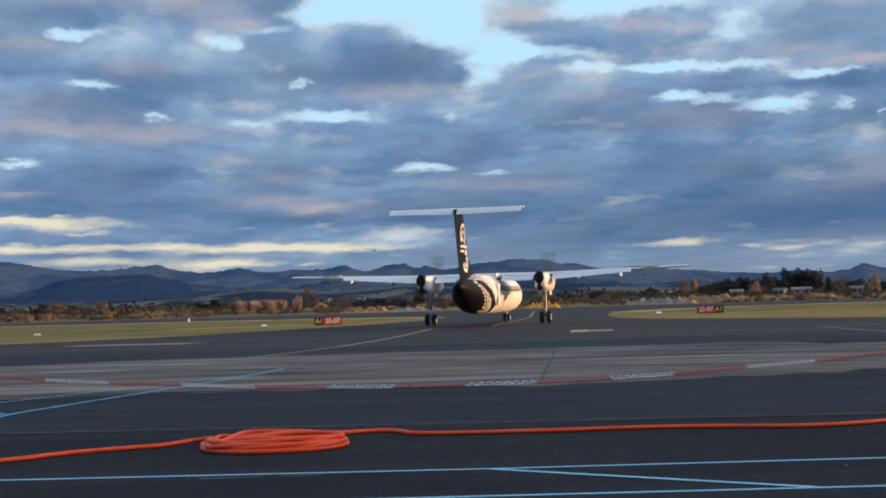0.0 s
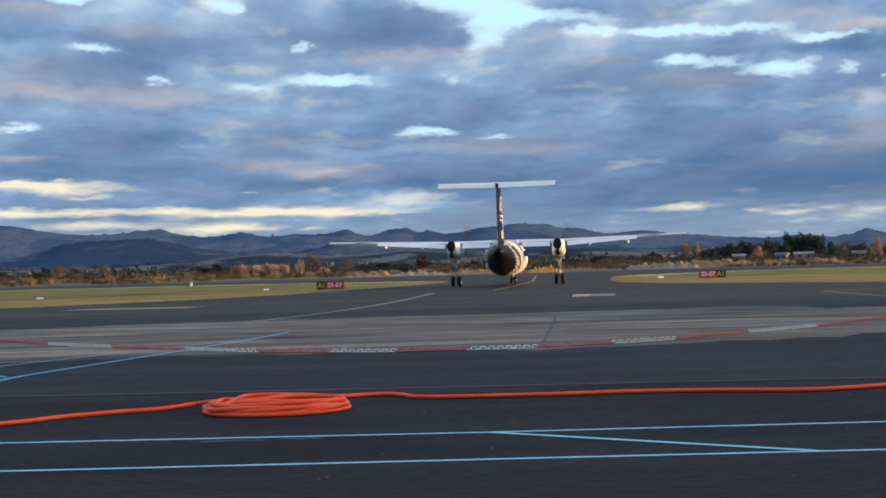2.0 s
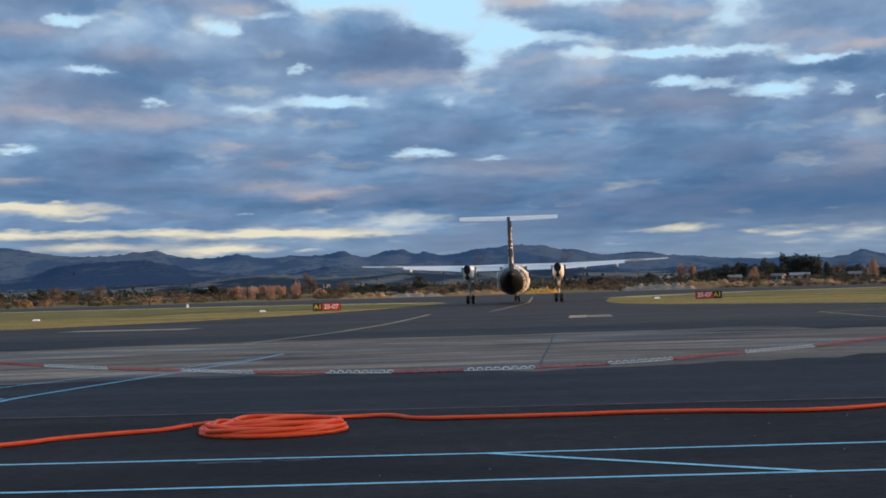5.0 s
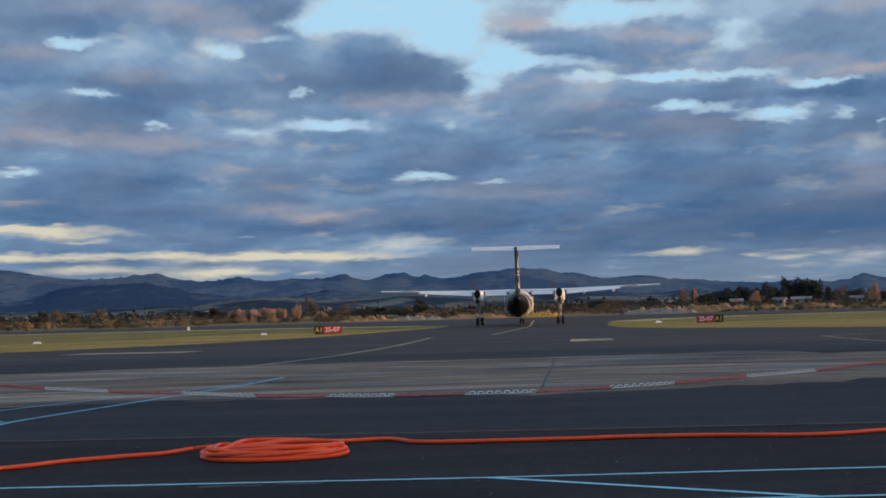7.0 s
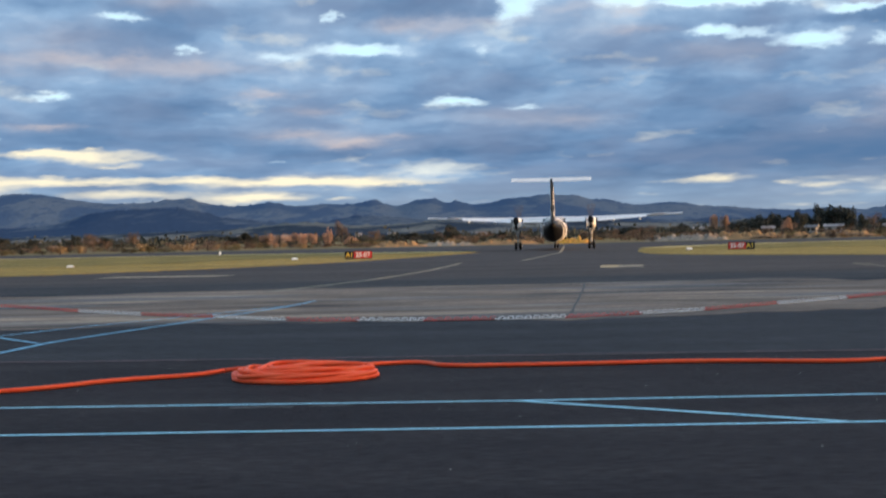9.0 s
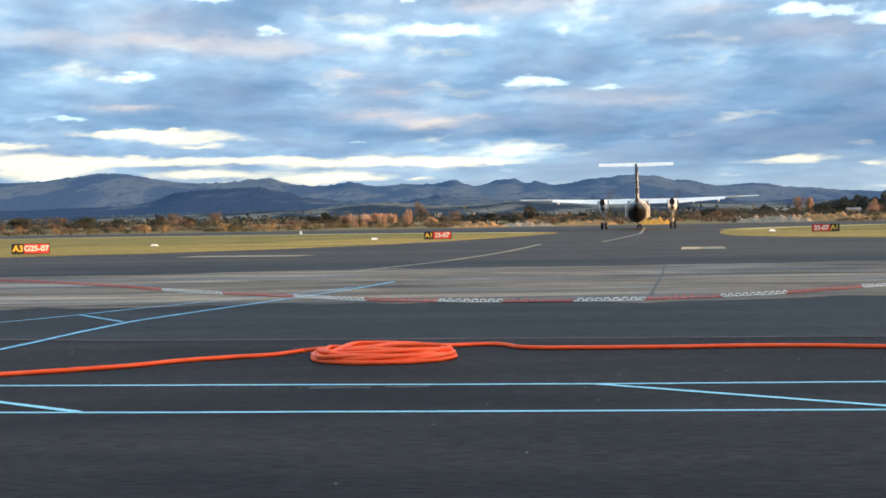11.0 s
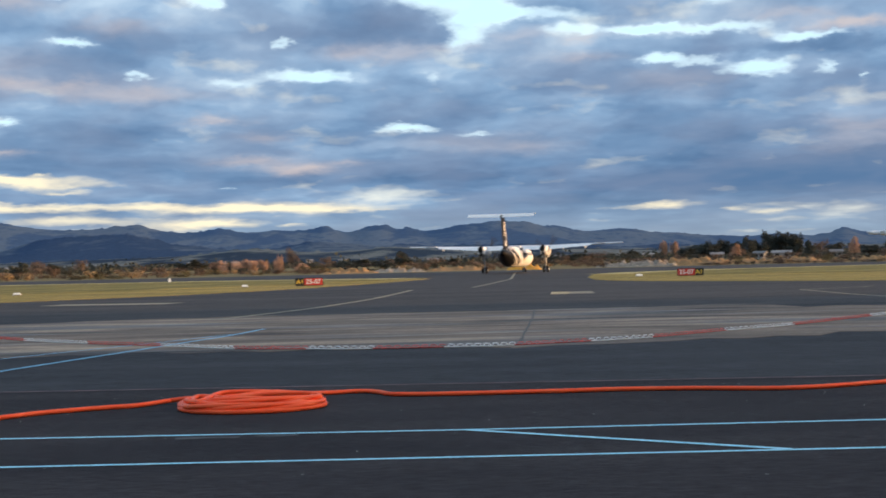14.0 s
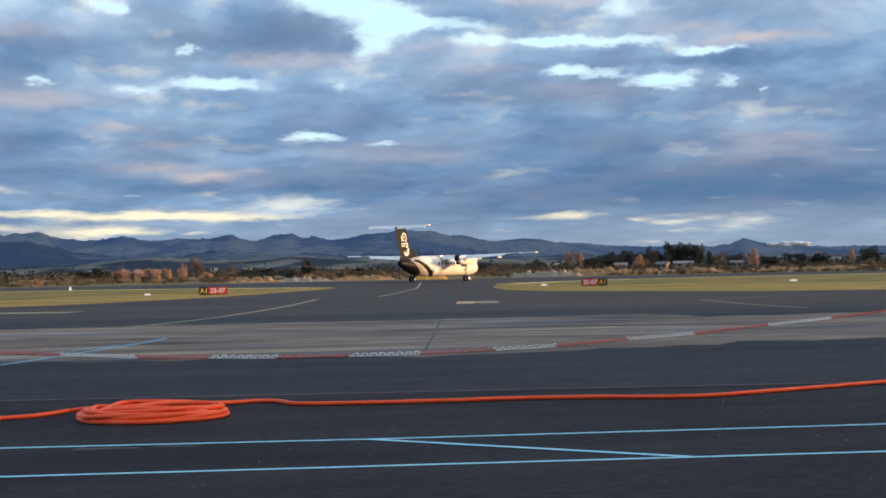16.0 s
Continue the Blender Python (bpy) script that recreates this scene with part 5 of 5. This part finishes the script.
    wheels = [wheel(side * 3.94 + dx, 0.0, 0.42, 0.27) for side in (-1, 1) for dx in (-0.24, 0.24)] + [wheel(dx, 10.05, 0.30, 0.18) for dx in (-0.17, 0.17)]

    # tail
    fin_stations = [(-9.7, 2.9, 3.4, 0.50), (-10.3, 4.2, 3.3, 0.44), (-11.6, 7.0, 3.0, 0.34)]
    fin = aerofoil([((0, y, z), c, t, True) for y, z, c, t in fin_stations], black, "fin", plane, "tall black tail fin")
    aerofoil([((0, -6.6, 3.0), 4.6, 0.24, True), ((0, -7.6, 3.5), 2.4, 0.18, True), ((0, -8.6, 4.3), 0.9, 0.12, True)], black, "dorsal_fillet", plane)
    aerofoil([((-3.96, -11.6, 7.16), 1.2, 0.13, False), ((0, -11.45, 7.10), 1.75, 0.26, False), ((3.96, -11.6, 7.16), 1.2, 0.13, False)], wing_paint, "tailplane", plane, "white tailplane on top of the fin")
    for side in (-1, 1):
        droop(aerofoil([((side * 0.12, -12.6, 7.10), 0.85, 0.14, False), ((side * 3.93, -12.55, 7.14), 0.75, 0.10, False)], white, "elevator", plane), -12.25, 7.14, 26)
    bm = bmesh.new()
    bmesh.ops.create_icosphere(bm, subdivisions=2, radius=1.0, matrix=pose(0, -11.3, 7.04) @ Matrix.Diagonal((0.17, 1.2, 0.12, 1)))
    part("tail_bullet", bm, black, plane)
    # plain white emblem on both sides of the fin
    for side in (-1, 1):
        def skin(y, z):
            """How far the fin's skin stands from its middle plane."""
            for (ya, za, ca, ta), (yb, zb, cb, tb) in zip(fin_stations, fin_stations[1:]):
                if z <= zb:
                    q = (z - za) / (zb - za)
                    c, t = (y - ya - (yb - ya) * q) / (ca + (cb - ca) * q), ta + (tb - ta) * q
                    return t * lerp_steps([(-0.5, 0.02), (-0.3, 0.2), (0.0, 0.46), (0.25, 0.5), (0.42, 0.34), (0.5, 0.0)] if side > 0 else [(-0.5, 0.02), (-0.3, 0.16), (0.0, 0.36), (0.25, 0.42), (0.42, 0.3), (0.5, 0.0)], c)
            return 0.1

        def plate(pts, w):
            vs, fs = [], []
            for i, (y, z) in enumerate(pts):
                d = Vector((pts[min(i + 1, len(pts) - 1)][0] - pts[max(i - 1, 0)][0], pts[min(i + 1, len(pts) - 1)][1] - pts[max(i - 1, 0)][1])).normalized()
                width = w * (0.4 + 0.4 * i / (len(pts) - 1))
                for s, lift in ((-1, 0.012), (1, 0.012), (1, -0.02), (-1, -0.02)):
                    yy, zz = y - d.y * width * s, z + d.x * width * s
                    vs.append((side * (skin(yy, zz) + lift), yy, zz))
                if i:
                    b = 4 * i
                    fs += [(b - 4 + j, b - 4 + (j + 1) % 4, b + (j + 1) % 4, b + j) for j in range(4)]
            fs += [(0, 1, 2, 3), tuple(len(vs) - 4 + j for j in range(4))]
            part("emblem", mesh_of("emblem", vs, fs, white), None, fin, "plain white emblem")

        def arc(cy, cz, r, a0, a1, w):
            plate([(cy + r * math.cos(radians(a0 + (a1 - a0) * i / 14)), cz + r * math.sin(radians(a0 + (a1 - a0) * i / 14))) for i in range(15)], w)

        arc(-10.92, 5.66, 0.60, 230, -60, 0.15)
        arc(-11.02, 5.60, 0.25, 0, 300, 0.12)
        for dz in (0.0, 0.28):
            plate([(-11.5, 4.66 + dz), (-10.8, 4.66 + dz), (-9.9, 4.66 + dz)], 0.13)
        arc(-10.2, 4.02, 0.54, 120, -170, 0.15)
        arc(-10.15, 4.00, 0.23, 180, 480, 0.12)

    # propellers
    props = []
    for side in (-1, 1):
        bm = bmesh.new()
        bmesh.ops.create_cone(bm, cap_ends=True, segments=16, radius1=0.27, radius2=0.03, depth=0.7, matrix=pose(0, 0.25, 0, -90, 0, 0))
        prop = part("propeller", bm, black, plane, "black spinner")
        for i in range(4):
            bl = box_bm(-0.13, 0.13, -0.03, 0.03, 0.2, 1.97, 0.02)
            for vert in bl.verts:
                vert.co.x *= 1.1 - 0.3 * abs(vert.co.z - 1.2)
            blade = part("blade", bl, blade_mat, prop)
            blade.matrix_basis = pose(0, 0, 0, 0, 90 * i, 0) @ pose(0, 0, 0, 0, 0, 28)
        prop.matrix_basis = pose(side * 3.94, 3.35, 2.92)
        props.append((prop, (side * 3.94, 3.35, 2.92)))
    return plane, wheels, props


aircraft, aircraft_wheels, aircraft_props = build_aircraft()


# ---- bird ----
def build_bird():
    feathers = material("dark_feathers", (0.02, 0.02, 0.022), 0.8)
    bird = tagged(new("bird"), "small dark bird flying over the airfield", "bird")
    bm = bmesh.new()
    bmesh.ops.create_icosphere(bm, subdivisions=2, radius=1.0, matrix=Matrix.Diagonal((0.17, 0.06, 0.055, 1)))
    part("body", bm, feathers, bird)
    wings = []
    for side in (-1, 1):
        v = [(0.08, 0, 0), (-0.07, 0, 0), (-0.10, 0.3 * side, 0.01), (0.02, 0.34 * side, 0.01), (0.08, 0, 0.015), (-0.07, 0, 0.015), (-0.10, 0.3 * side, 0.018), (0.02, 0.34 * side, 0.018)]
        w = part("wing", mesh_of("wing", v, [(0, 1, 2, 3), (7, 6, 5, 4), (0, 4, 5, 1), (1, 5, 6, 2), (2, 6, 7, 3), (3, 7, 4, 0)], feathers), None, bird)
        wings.append((w, side))
    return bird, wings


bird, bird_wings = build_bird()

# ---- what moves ----
# seconds, place on the ground, heading of the nose to starboard in degrees
TAXI = [(0.0, 2.93, 92.4, 9.9), (0.5, 3.42, 95.2, 8.2), (1.0, 3.90, 97.9, 6.9), (1.5, 4.33, 100.6, 6.0), (2.0, 4.64, 103.4, 5.2), (3.0, 5.25, 109.3, 4.7), (5.5, 6.63, 124.0, 4.4), (7.0, 7.43, 133.2, 4.3),
        (9.0, 8.62, 146.2, 4.4), (11.0, 9.70, 158.4, 4.2), (12.5, 10.45, 166.6, 4.3), (13.2, 10.85, 170.2, 6.2), (14.0, 11.48, 173.9, 10.8), (14.5, 11.98, 175.8, 14.6), (15.2, 12.9, 177.9, 21.2), (16.0, 14.25, 179.8, 28.8)]
# seconds, place of the bird
FLIGHT = [(0.0, -7.6, 150, 7.4), (1.5, -16.6, 150, 6.3), (3.0, -25, 152, 4.5), (5.5, -46.5, 155, 4.4), (8.0, -66, 160, 5.5), (16.0, -130, 190, 9.0)]


def motions():
    walk(aircraft, [(t, pose(x, y, 0, 0, 0, -a)) for t, x, y, a in TAXI])
    times = [i * 0.1 for i in range(161)]

    def along(t):
        for (ta, xa, ya, _), (tb, xb, yb, _) in zip(TAXI, TAXI[1:]):
            if t <= tb:
                s = (t - ta) / (tb - ta)
                return xa + (xb - xa) * s, ya + (yb - ya) * s
        return TAXI[-1][1:3]

    rolled, way, last = [], 0.0, along(0.0)
    for t in times:
        here = along(t)
        way += math.hypot(here[0] - last[0], here[1] - last[1])
        last = here
        rolled.append(way)
    for tyre, (x, y, r) in aircraft_wheels:
        walk(tyre, [(t, pose(x, y, r, -math.degrees(d / r) if r > 0.35 else -math.degrees(d / 0.42))) for t, d in zip(times, rolled)])
    for prop, (x, y, z) in aircraft_props:
        walk(prop, [(i / 30, pose(x, y, z, 0, 83.0 * i, 0)) for i in range(481)])
    walk(bird, [(t, pose(x, y, z, 0, 0, 180)) for t, x, y, z in FLIGHT])
    for w, side in bird_wings:
        walk(w, [(t, pose(0, 0, 0, side * 35 * math.sin(i * 2.1), 0, 0)) for i, t in enumerate(times)])


motions()
